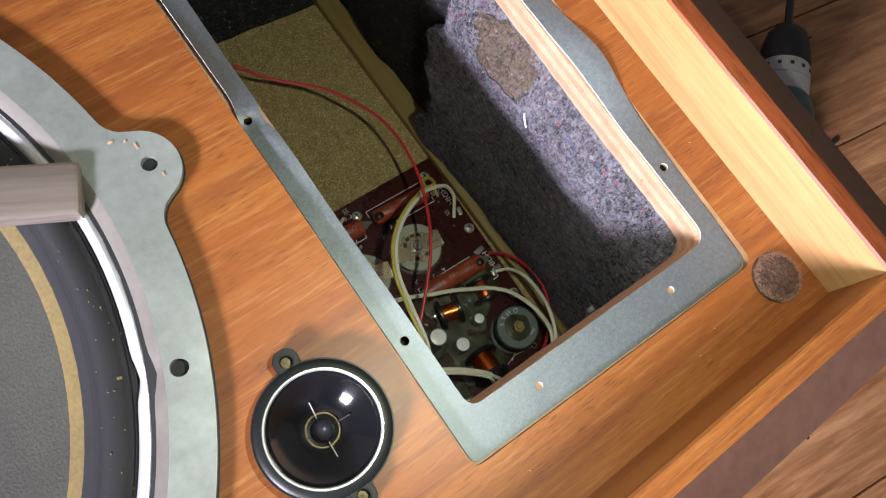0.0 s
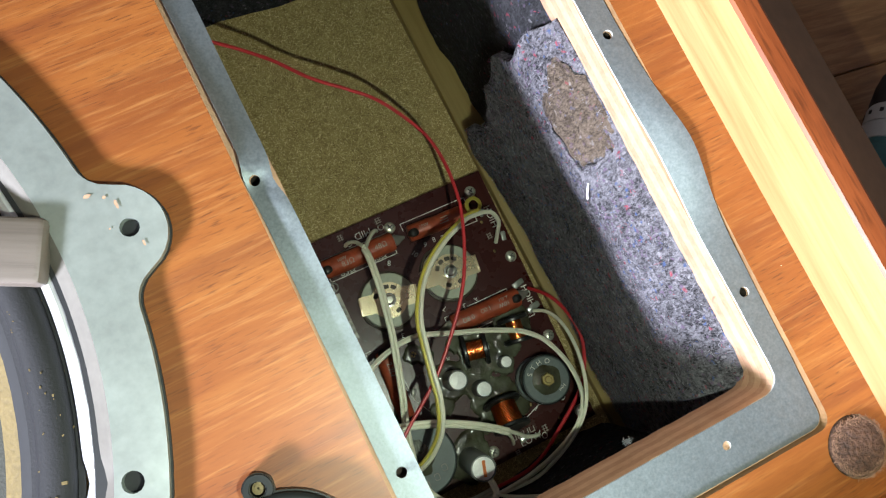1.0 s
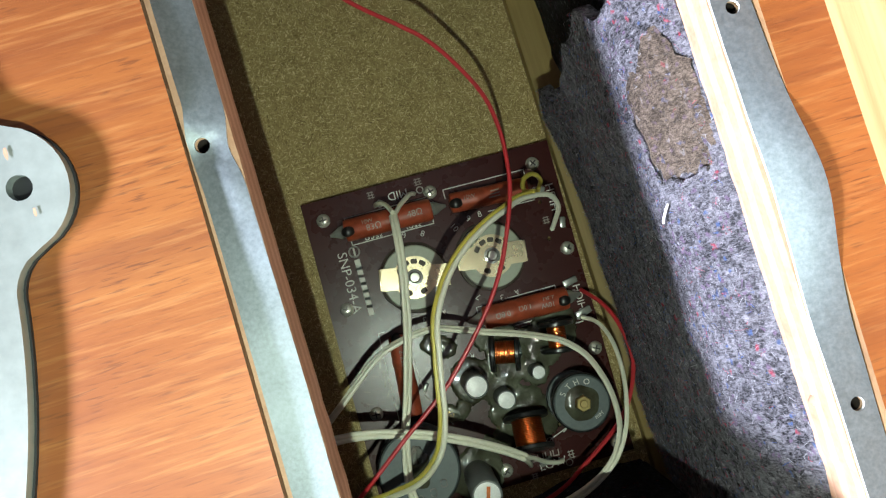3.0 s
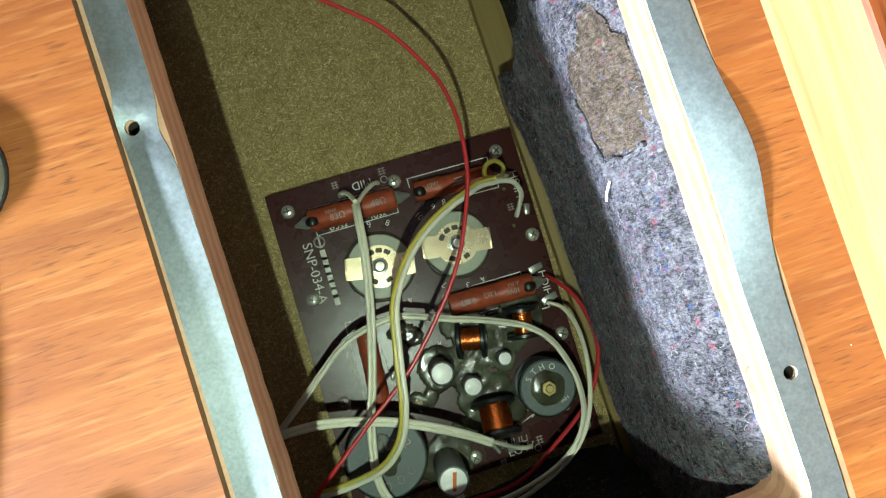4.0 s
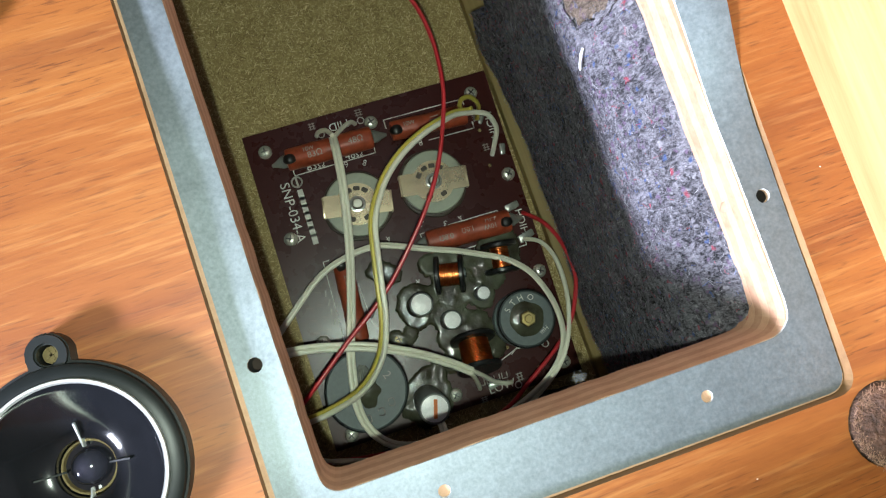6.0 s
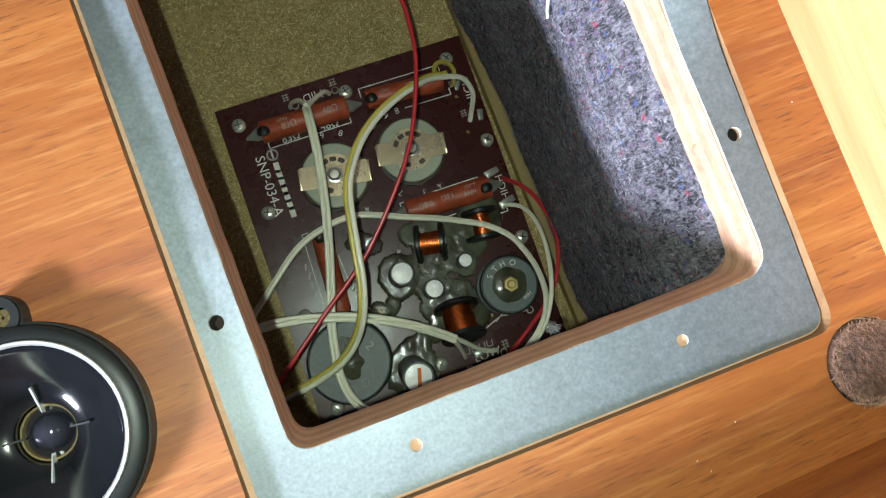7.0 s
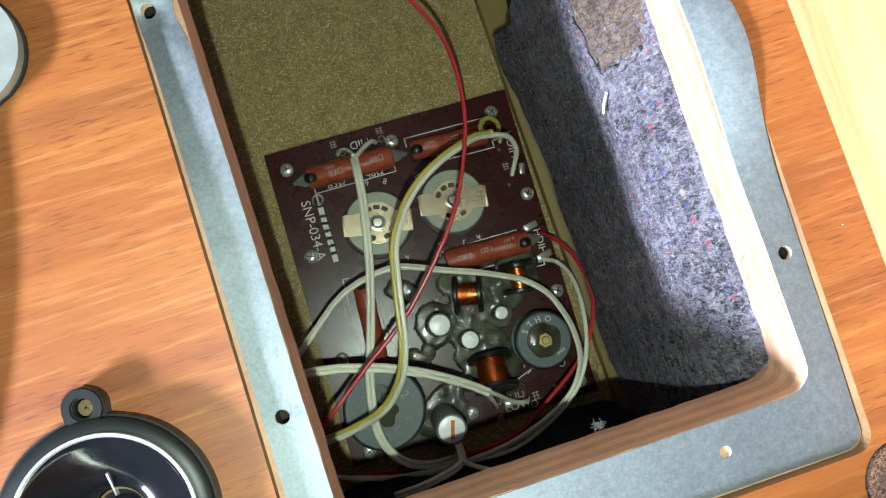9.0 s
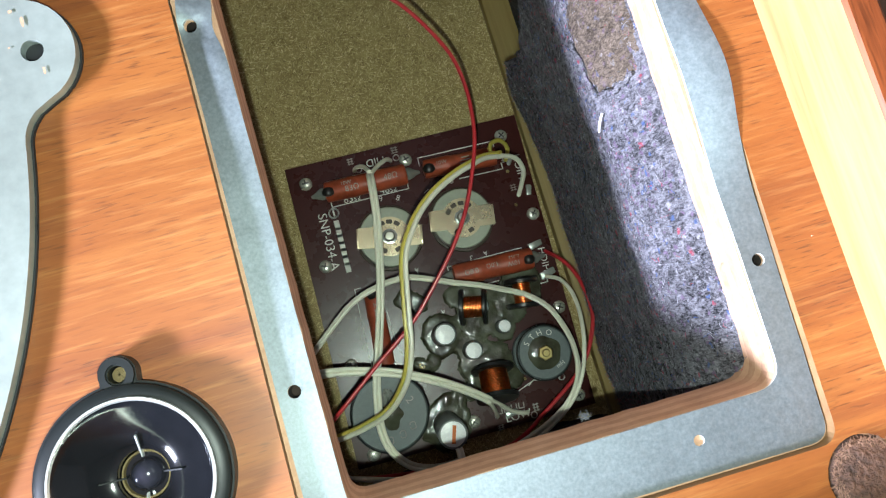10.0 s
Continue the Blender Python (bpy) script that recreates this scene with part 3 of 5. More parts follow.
def gasket():
    """Paper gasket in the rebate, buckled on one long side."""
    outer = rounded([(-0.0056, -0.0527), (0.1406, -0.0570), (0.1436, 0.0600), (0.1440, 0.2700), (-0.0030, 0.2700), (-0.0036, 0.0850)], [0.004, 0.006, 0.01, 0.006, 0.006, 0.01])
    inner = [(x, y) for x, y in CUT]

    holes = [circle(x, y, 0.0019 if x < 0.02 or x > 0.12 else 0.0016, 12) for x, y in SCREWS]
    bm = plate(dense(outer, 0.0025), [dense(inner, 0.0025), *holes], -0.0009, 0.0)
    bmesh.ops.subdivide_edges(bm, edges=[e for e in bm.edges if e.calc_length() > 0.005], cuts=2, use_grid_fill=True)
    bmesh.ops.triangulate(bm, faces=bm.faces[:])
    for v in bm.verts:
        x, y = v.co.x, v.co.y
        if x > 0.1300 and y > -0.02:
            # the buckle lifts over the rebate's edge
            g = math.exp(-((y - 0.055) / 0.020) ** 2)
            g2 = math.exp(-((y - 0.022) / 0.012) ** 2)
            k = max(0.0, min(1.0, (x - 0.1325) / 0.009))
            v.co.x += (0.0004 + 0.0016 * k) * g * g - 0.0004 * g2
            v.co.z += 0.0050 * math.exp(-((y - 0.055) / 0.032) ** 2) * (0.12 + 0.88 * k)
        if x > 0.1310 and y > -0.050:
            v.co.z += 0.0007 * min(1.0, (y + 0.050) / 0.02)
        if x < 0.014 and y > 0.0:
            # the strip pinched at its upper screw, with a fold running down from the hole
            g = math.exp(-((y - 0.1060) / 0.0055) ** 2)
            k = max(0.0, min(1.0, (x + 0.004) / 0.011))
            v.co.x -= 0.0016 * g * (1.0 if x > 0.003 else 0.25)
            if x < -0.001 and y > 0.110:
                v.co.x += 0.0016 * min(1.0, (y - 0.110) / 0.008)
            above = 1.0 / (1.0 + math.exp(-(y - 0.1090) / 0.0012))
            v.co.z += above * (0.0034 * (1 - k) * min(1.0, (y - 0.104) / 0.03 + 0.35) + 0.0006)
            fold = (x - 0.0020) - (0.1040 - y) * 0.16
            if y < 0.1045:
                v.co.z += 0.0013 * math.exp(-(fold / 0.0012) ** 2) * math.exp(-(0.1045 - y) / 0.014)
            v.co.z += 0.0007 * math.sin(y * 75 + 1) * k
        v.co.z += 0.00016 * noise.noise(v.co * 90)
    ob = part("paper_gasket", bm, ["gasket", "gasket_core"], soft=True)
    tagged(ob, "grey paper gasket lining the rectangular rebate, buckled at one side", "gasket")


gasket()


# ---------------- felt lining ----------------
def felt_sheet(name, fn, nu, nv, thick, mat, label, fuzz=0, seed=1, face=1):
    """A sheet with thickness from fn(u, v) -> point, roughened."""
    bm = bmesh.new()
    G = [[Vector(fn(i / nu, j / nv)) for j in range(nv + 1)] for i in range(nu + 1)]
    T, B = [], []
    for i in range(nu + 1):
        rt, rb = [], []
        for j in range(nv + 1):
            du = G[min(i + 1, nu)][j] - G[max(i - 1, 0)][j]
            dv = G[i][min(j + 1, nv)] - G[i][max(j - 1, 0)]
            n = du.cross(dv).normalized() * face
            p = G[i][j]
            w = 0.0022 * noise.noise(p * 38) + 0.0011 * noise.noise(p * 120) + 0.0005 * noise.noise(p * 420)
            w *= min(1.0, 0.15 + (nv - j) / 8)
            rt.append(bm.verts.new(p + n * w))
            rb.append(bm.verts.new(p - n * thick))
        T.append(rt)
        B.append(rb)
    for i in range(nu):
        for j in range(nv):
            bm.faces.new((T[i][j], T[i + 1][j], T[i + 1][j + 1], T[i][j + 1]))
            bm.faces.new((B[i][j], B[i][j + 1], B[i + 1][j + 1], B[i + 1][j]))
    for i in range(nu):
        bm.faces.new((T[i][0], B[i][0], B[i + 1][0], T[i + 1][0]))
        bm.faces.new((T[i][nv], T[i + 1][nv], B[i + 1][nv], B[i][nv]))
    for j in range(nv):
        bm.faces.new((T[0][j], T[0][j + 1], B[0][j + 1], B[0][j]))
        bm.faces.new((T[nu][j], B[nu][j], B[nu][j + 1], T[nu][j + 1]))
    ob = part(name, bm, mat)
    tagged(ob, label, "felt lining")
    if fuzz:
        rnd = random.Random(seed)
        bms = [bmesh.new() for _ in range(4)]
        for k in range(fuzz):
            u, v = rnd.random(), rnd.random()
            p = Vector(fn(u, v))
            n = (Vector(fn(min(1, u + 0.01), v)) - p).cross(Vector(fn(u, min(1, v + 0.01))) - p)
            if n.length < 1e-9:
                continue
            n = n.normalized() * face
            p += n * (0.0022 * noise.noise(p * 38) + 0.0011 * noise.noise(p * 120) + 0.0003)
            d = Vector((rnd.gauss(0, 1), rnd.gauss(0, 1), rnd.gauss(0, 1)))
            d -= n * d.dot(n) * 0.8
            d = d.normalized() * rnd.uniform(0.0005, 0.0026) * (1.6 if rnd.random() < 0.06 else 1)
            e = Vector((rnd.gauss(0, 1), rnd.gauss(0, 1), rnd.gauss(0, 1))) * 0.0006
            c = rnd.random()
            which = 0 if c < 0.76 else 1 if c < 0.88 else 2 if c < 0.94 else 3
            tube([p - d * 0.5, p + n * 0.0005 + e, p + d * 0.5 + n * 0.0003], rnd.uniform(0.000025, 0.00006), 3, bms[which], raw=True)
        for b, mm in zip(bms, ("fibre_grey", "fibre_white", "fibre_red", "fibre_blue")):
            tagged(part("fibre_fuzz", b, mm, ob), kind="stuff")
    return ob


M["fibre_grey"] = plain("grey_fibre", (0.13, 0.13, 0.15), 0.9, bump=0)
M["fibre_white"] = plain("pale_fibre", (0.42, 0.42, 0.46), 0.9, bump=0)
M["fibre_red"] = plain("red_fibre", (0.42, 0.04, 0.08), 0.9, bump=0)
M["fibre_blue"] = plain("blue_fibre", (0.06, 0.12, 0.36), 0.9, bump=0)


def side_profile(z):
    """How far the side lining stands at a height."""
    zs = [-0.218, -0.207, -0.195, -0.180, -0.100, -0.066, -0.053, -0.041, -0.029, -0.0168]
    xs = [0.1430, 0.1405, 0.1378, 0.1355, 0.1265, 0.1228, 0.1216, 0.1230, 0.1270, 0.1335]
    return float(np.interp(z, zs, xs))


def side_felt(u, v):
    z = -0.2175 + v * (0.2175 - 0.0172)
    edge = 0.126 + 0.006 * math.sin(z * 55) + 0.003 * math.sin(z * 170 + 1) + 0.05 * max(0, z + 0.10)
    y = -0.086 + u * (edge + 0.086)
    flare = max(0.0, (y - 0.10) / 0.03) * 0.004 * (1 if z < -0.12 else 0.3)
    return (side_profile(z) - flare + 0.003 * math.sin(y * 40) * (0.3 + v) * (1 - v), y, z)


def far_side_felt(u, v):
    z = -0.2135 + v * (0.2135 - 0.0172)
    return (side_profile(z) + 0.009 * min(1, (0.0 - z) * 9) + 0.002 * math.sin(u * 9), 0.105 + u * 0.195, z)


def end_felt(u, v):
    z = -0.2215 + v * 0.2045
    return (-0.05 + (1 - u) * 0.182, -0.066 - 0.012 * v * v + 0.003 * math.sin(u * 11), z)


def top_felt(u, v):
    z = -0.2212 + v * 0.204
    return (-0.42 + u * 0.575, 0.262 + 0.028 * min(1, v * 3) - 0.01 * math.sin(u * 7), z)


felt_sheet("side_felt", side_felt, 70, 64, 0.006, "felt", "grey shoddy felt with coloured threads lining the cabinet side", 13000, 3, -1)
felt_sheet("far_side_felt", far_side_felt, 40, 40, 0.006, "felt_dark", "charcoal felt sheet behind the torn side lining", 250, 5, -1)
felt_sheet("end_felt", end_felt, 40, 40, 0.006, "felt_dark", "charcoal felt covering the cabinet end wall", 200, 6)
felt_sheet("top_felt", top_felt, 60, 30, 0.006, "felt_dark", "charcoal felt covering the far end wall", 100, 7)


def scar_point(a, k):
    """A point of the peeled patch: angle round it and share of the way out."""
    r = k * (1 + 0.20 * noise.noise(Vector((math.cos(a) * 1.6, math.sin(a) * 1.6, 2.0))) + 0.14 * noise.noise(Vector((math.cos(a) * 5, math.sin(a) * 5, 0))))
    c, s = math.cos(a), math.sin(a)
    c, s = math.copysign(abs(c) ** 0.75, c), math.copysign(abs(s) ** 0.75, s)
    y = 0.0865 + 0.0205 * r * c + 0.004 * r * s
    z = min(-0.0310 + 0.0140 * r * s - 0.003 * r * c, -0.0180)
    return y, z


def felt_scar():
    """The bald brown patch where the felt's face has peeled."""
    bm = bmesh.new()
    ctr = bm.verts.new((0, 0, 0))
    n = 64
    rows = []
    for k in (0.2, 0.4, 0.6, 0.8, 1.0):
        row = []
        for i in range(n):
            y, z = scar_point(2 * math.pi * i / n, k)
            x = side_profile(z) + 0.003 * math.sin(y * 40) * 0.3 - (0.0008 if k < 1 else 0.0)
            row.append(bm.verts.new((x + 0.0011 * noise.noise(Vector((y, z, 0)) * 260) + 0.0006 * noise.noise(Vector((y, z, 4)) * 700), y, z)))
        rows.append(row)
    ctr.co = sum((v.co for v in rows[0]), Vector()) / n
    for i in range(n):
        j = (i + 1) % n
        bm.faces.new((ctr, rows[0][i], rows[0][j]))
        for a, b in zip(rows[:-1], rows[1:]):
            bm.faces.new((a[i], b[i], b[j], a[j]))
    ob = part("felt_scar", bm, "felt_brown")
    tagged(ob, "bald brown patch of peeled felt on the side lining", "felt patch")
    # the torn face rolled back along the patch's inner edge
    pts = []
    for i in range(26):
        y, z = scar_point(math.radians(165 + i * 4.6), 1.02)
        pts.append((side_profile(z) - 0.0012, y, z))
    bm = tube(pts, 0.0009, 8)
    for v in bm.verts:
        v.co += 0.0009 * noise.noise_vector(v.co * 260)
    part("torn_lip", bm, "felt", ob, "rolled lip of torn grey felt")


felt_scar()


def lint(name, at, size, count, seed, label):
    bm = bmesh.new()
    rnd = random.Random(seed)
    for i in range(count):
        p = Vector(at) + Vector([rnd.gauss(0, size * 0.35) for _ in range(3)])
        d = Vector([rnd.gauss(0, 1) for _ in range(3)]).normalized() * size * rnd.uniform(0.3, 0.9)
        tube([p - d, p + Vector([rnd.gauss(0, size * 0.2) for _ in range(3)]), p + d], 0.00009, 4, bm, raw=True)
    tagged(part(name, bm, "grey_lint"), label, "lint")


bm = tube([(0.1198, 0.0547, -0.0440), (0.1198, 0.0562, -0.0422), (0.1204, 0.0582, -0.0405), (0.1216, 0.0600, -0.0400)], 0.0004, 6)
tagged(part("white_thread", bm, "white_lint"), "short curled white thread caught on the grey felt", "thread")


# ---------------- woofer ----------------
def woofer():
    w = empty("woofer", pose(WC[0], WC[1], BAF), "large paper cone woofer with cast aluminium frame and black surround", "woofer")
    n = 600

    ec, er, fr = 0.1995, 0.0158, 0.0120          # ear centre, ear radius, fillet radius
    fa = math.acos(((WR + fr) ** 2 + ec ** 2 - (er + fr) ** 2) / (2 * ec * (WR + fr)))
    k = er / (er + fr)
    ta = math.atan2(k * (WR + fr) * math.sin(fa), ec + k * ((WR + fr) * math.cos(fa) - ec))

    def outer_r(a):
        # four round ears on the frame, one each quarter turn, filleted into the ring
        d = abs((a + math.pi / 4) % (math.pi / 2) - math.pi / 4)
        if d < ta:
            q = ec * math.cos(d)
            return q + math.sqrt(max(0.0, q * q - ec * ec + er * er))
        if d < fa:
            q = (WR + fr) * math.cos(d - fa)
            return q - math.sqrt(max(0.0, q * q - (WR + fr) ** 2 + fr * fr))
        return WR

    def inner_r(a):
        d = abs(a % (math.pi / 4) - math.pi / 8)
        return 0.0020 * math.exp(-((d * 0.18) / 0.006) ** 2)

    # thin black gasket under the frame
    out = [(outer_r(2 * math.pi * i / n) * math.cos(2 * math.pi * i / n), outer_r(2 * math.pi * i / n) * math.sin(2 * math.pi * i / n)) for i in range(n)]
    part("seal", plate([(x * 1.003, y * 1.003) for x, y in out], [circle(0, 0, 0.176, 72)], 0.0, 0.0012), ["rubber", "rubber"], w, "thin black seal under the frame")
    # flat ring with fixing holes
    holes = []
    for k in range(8):
        a = math.pi / 8 + k * math.pi / 4
        holes.append(circle(0.1876 * math.cos(a), 0.1876 * math.sin(a), 0.0034, 16))
    for k in range(4):
        a = k * math.pi / 2
        holes.append(circle(0.2040 * math.cos(a), 0.2040 * math.sin(a), 0.0031, 16))
    bm = plate(out, [circle(0, 0, 0.1822, 180), *holes], 0.0012, 0.0048)
    for v in bm.verts:
        r = math.hypot(v.co.x, v.co.y)
        if v.co.z > 0.004 and r > 0.1965:
            v.co.z -= 0.0004
    part("frame_ring", bm, ["castmetal", "castmetal"], w, "pale grey cast aluminium frame ring with ears")
    # bevel down to the bright lip, with a small swelling at each fixing hole
    bm = bmesh.new()
    prof = [(0.1824, 0.0047, 0), (0.1806, 0.0040, 0), (0.1768, 0.0006, 0), (0.1766, 0.0004, 1), (0.1758, 0.0000, 1), (0.1744, 0.0005, 1), (0.1726, -0.0001, 1), (0.1716, -0.0014, 1), (0.1708, -0.004, 1)]
    rings = []
    for r, z, _ in prof:
        rings.append([bm.verts.new(((r + (inner_r(2 * math.pi * i / 288) if r < 0.1815 else 0)) * math.cos(2 * math.pi * i / 288), (r + (inner_r(2 * math.pi * i / 288) if r < 0.1815 else 0)) * math.sin(2 * math.pi * i / 288), z)) for i in range(288)])
    for j in range(len(prof) - 1):
        for i in range(288):
            f = bm.faces.new((rings[j][i], rings[j][(i + 1) % 288], rings[j + 1][(i + 1) % 288], rings[j + 1][i]))
            f.material_index = 1 if j >= 3 else 0
    part("frame_lip", bm, ["bevel", "chrome"], w, "grey bevel and bright inner lip of the frame")
    # surround, tan ring and cone
    roll = [(0.1720, -0.0035), (0.1700, -0.0030)]
    for k in range(9):
        a = math.pi * k / 8
        roll.append((0.1640 + 0.0058 * math.cos(a), -0.0035 + 0.0040 * math.sin(a)))
    roll += [(0.1570, -0.0042), (0.1560, -0.0045)]
    part("surround", lathe(roll, 96), "surround", w, "black cloth roll surround")
    part("edge_band", lathe([(0.1560, -0.0045), (0.1540, -0.0052), (0.1525, -0.0060)], 96), "rubber", w)
    part("doped_ring", lathe([(0.1525, -0.0060), (0.1500, -0.0070), (0.1472, -0.0086)], 96), "tan", w, "yellowish doped ring on the cone edge")
    cone = [(0.1472, -0.0086)]
    for k in range(1, 18):
        r = 0.1472 - k * 0.006
        cone.append((r, -0.0086 - (0.1472 - r) * 0.42 - (0.0004 if k % 2 else 0)))
    part("cone", lathe(cone, 96), "cone", w, "grey felted paper cone")
    part("dust_cap", lathe([(0.046, -0.0510), (0.040, -0.046), (0.025, -0.040), (0.010, -0.0375), (0, -0.037)], 48), "cone", w)
    # bar across the mouth
    bm = box(-0.306, 0.0028, -0.0105, 0.0105, -0.0008, 0.0090, 0.0022)
    part("cross_bar", bm, "bar", w, "flat grey-brown bar across the cone", m=pose(0.1765, 0.0045, 0, 0, 0, -28))
    # rust flecks beside the hole in the ear
    bm = bmesh.new()
    rnd = random.Random(8)
    for cx, cy, sx, sy in ((0.2035, 0.0085, 0.0011, 0.0032), (0.2060, -0.0065, 0.0009, 0.0022), (0.1965, 0.0145, 0.0024, 0.0013), (0.1985, 0.0020, 0.0007, 0.0006), (0.2010, 0.0120, 0.0013, 0.001)):
        sx, sy = sx * 0.5, sy * 0.5
        pts = [(cx + sx * (0.8 + 0.4 * rnd.random()) * math.cos(a * 0.785), cy + sy * (0.8 + 0.4 * rnd.random()) * math.sin(a * 0.785)) for a in range(8)]
        vs = [bm.verts.new((x, y, 0.00486)) for x, y in pts]
        bm.faces.new(vs)
    part("rust_fleck", bm, "rust", w, "brown rust flecks on the ear", soft=False)
    # crumbs of debris on the surround
    bm = bmesh.new()
    for i in range(90):
        a, r = math.radians(rnd.uniform(-70, 25)), rnd.uniform(0.158, 0.1705)
        z = -0.0035 + 0.0040 * math.sqrt(max(0, 1 - ((r - 0.164) / 0.0058) ** 2)) if abs(r - 0.164) < 0.0058 else -0.0035
        s = rnd.uniform(0.00012, 0.0004) * (2 if rnd.random() < 0.08 else 1)
        box(-s, s, -s * 0.6, s * 0.6, -s * 0.3, s * 0.6, bm=bm)
        for v in bm.verts[-8:]:
            v.co = Matrix.Rotation(a * 9, 3, "Z") @ v.co + Vector((r * math.cos(a), r * math.sin(a), z))
    ob = part("debris", bm, "tan", w, "crumbs of old foam", soft=False)
    tagged(ob, kind="stuff")


woofer()


M["throat"] = plain("tan_throat_ring", (0.16, 0.12, 0.05), 0.45, 0.3)


# ---------------- tweeters ----------------
def tweeter(m):
    t = empty("tweeter", m, "small black horn tweeter with a silver ring and two screw lugs", "tweeter", "tweeters on the front panel")
    lugs = [(0.0022, 0.0272), (-0.0016, -0.0272)]
    n = 300
    out = []
    for i in range(n):
        a = 2 * math.pi * i / n
        d = Vector((math.cos(a), math.sin(a)))
        r = 0.0253
        for lx, ly in lugs:
            L = Vector((lx, ly))
            b = d.dot(L)
            q = b * b - L.length_squared + 0.0050 ** 2
            if b > 0 and q > 0:
                r = max(r, b + math.sqrt(q))
        out.append((r * d.x, r * d.y))
    bm = plate(out, [circle(0, 0, 0.0212, 48), *[circle(x, y, 0.0024, 14) for x, y in lugs]], 0.0, 0.0048)
    part("flange", bm, ["plastic_matt", "plastic_matt"], t)
    part("rim_shoulder", lathe([(0.0248, 0.0047), (0.0245, 0.0060), (0.0235, 0.0068), (0.0215, 0.0070), (0.0212, 0.0060)], 64), "plastic_matt", t)
    part("silver_ring", lathe([(0.0214, 0.0069), (0.0212, 0.0074), (0.0206, 0.0074), (0.0202, 0.0068)], 64), "silver", t, "silver painted ring")
    horn = [(0.0203, 0.0068), (0.0196, 0.0058)]
    for k in range(1, 15):
        s = k / 14
        horn.append((0.0196 - 0.0126 * s, 0.0058 - 0.0088 * (1 - (1 - s) ** 1.4)))
    horn.append((0.0067, -0.0060))
    part("horn", lathe(horn, 64), "plastic", t, "glossy black horn flare")
    part("throat_ring", lathe([(0.0066, -0.0060), (0.0065, -0.0053), (0.0060, -0.0053), (0.0058, -0.0068)], 48), "throat", t, "dull brass throat ring")
    part("throat_floor", lathe([(0.0065, -0.0066), (0.0, -0.0072)], 32), "plastic", t)
    part("dome", lathe([(0.0044, -0.0068), (0.0042, -0.0048), (0.0034, -0.0030), (0.0020, -0.0020), (0, -0.0017)], 32), "dome", t, "shiny dark bullet dome")
    for k in range(4):
        a = math.radians(-6 + 90 * k)
        bm = bmesh.new()
        vs = [(0.0048, -0.0056), (0.0048, -0.0040), (0.0108, -0.0002), (0.0112, -0.0016), (0.0078, -0.0052)]
        lo = [bm.verts.new((x, -0.0002, z)) for x, z in vs]
        hi = [bm.verts.new((x, 0.0002, z)) for x, z in vs]
        bm.faces.new(lo)
        bm.faces.new(hi[::-1])
        for i in range(5):
            bm.faces.new((lo[i - 1], lo[i], hi[i], hi[i - 1]))
        part("fin", bm, "chrome" if k % 2 else "plastic_matt", t, m=pose(0, 0, 0, 0, 0, math.degrees(a)), soft=False)
    for lx, ly in lugs:
        part("lug_collar", lathe([(0.0048, 0.0046), (0.0046, 0.0056), (0.0028, 0.0056), (0.0024, 0.0006)], 20), "plastic_matt", t, m=pose(lx, ly, 0))
        bm = lathe([(0.0022, 0.0012), (0.0020, 0.0022), (0.0, 0.0024)], 14)
        box(-0.0013, 0.0013, -0.0003, 0.0003, 0.0022, 0.0026, bm=bm)
        box(-0.0003, 0.0003, -0.0013, 0.0013, 0.0022, 0.0026, bm=bm)
        part("lug_screw", bm, "throat", t, "dull brass cross-head screw", m=pose(lx, ly, 0, 0, 0, 25))
    return t


tweeter(pose(TC[0], TC[1], BAF))
tweeter(pose(TC[0], 2 * WC[1] - TC[1], BAF, 0, 0, 8))


# ---------------- crossover board ----------------
PZ = -0.2170
board = empty("crossover_board", pose(0.0668, 0.0305, PZ, 0, 0, -1.95), "maroon crossover circuit board with coils, capacitors and level controls", "circuit board")
BX0, BX1, BY0, BY1 = -0.0698, 0.0656, -0.0872, 0.0832


def up(x, y, z=0.0, rz=0.0, rx=0.0, ry=0.0):
    return pose(x, y, z, rx, ry, rz)


def board_base():
    drills = [(0.0530, 0.0520), (0.0525, 0.0320), (0.0440, -0.0790), (0.0310, -0.0640)]
    part("board_panel", plate([(BX0, BY0), (BX1, BY0), (BX1, BY1), (BX0, BY1)], [circle(x, y, 0.0011, 10) for x, y in drills], -0.0016, 0.0), ["board", "board_edge"], board, "glossy maroon board", soft=False)
    for b in ((BX0 + 0.006, BX1 - 0.004, BY1 - 0.014, BY1 - 0.003), (BX0 + 0.006, BX1 - 0.004, BY0 + 0.002, BY0 + 0.013), (BX0 + 0.004, BX1 - 0.004, -0.012, 0.0)):
        part("spacer", box(*b, BACK - PZ, -0.0016, 0.0006), "batten", board, "thin wooden spacer strip", soft=False)


board_base()


def screw(name, x, y, mat, r=0.0037, h=0.0022, turn=20.0):
    prof = [(r, 0.0), (r * 0.98, h * 0.35), (r * 0.8, h * 0.75), (r * 0.45, h), (0, h * 1.02)]
    bm = lathe(prof, 20)
    s = part(name, bm, mat, board, m=up(x, y, 0, turn))
    # black bars on the head paint the shade of an uncut cross slot
    bm = bmesh.new()
    box(-r * 0.55, r * 0.55, -0.00035, 0.00035, h * 0.80, h * 1.08, bm=bm)
    box(-0.00035, 0.00035, -r * 0.55, r * 0.55, h * 0.80, h * 1.08, bm=bm)
    part("cross_slot_shade", bm, "tape", s, soft=False)
    return s


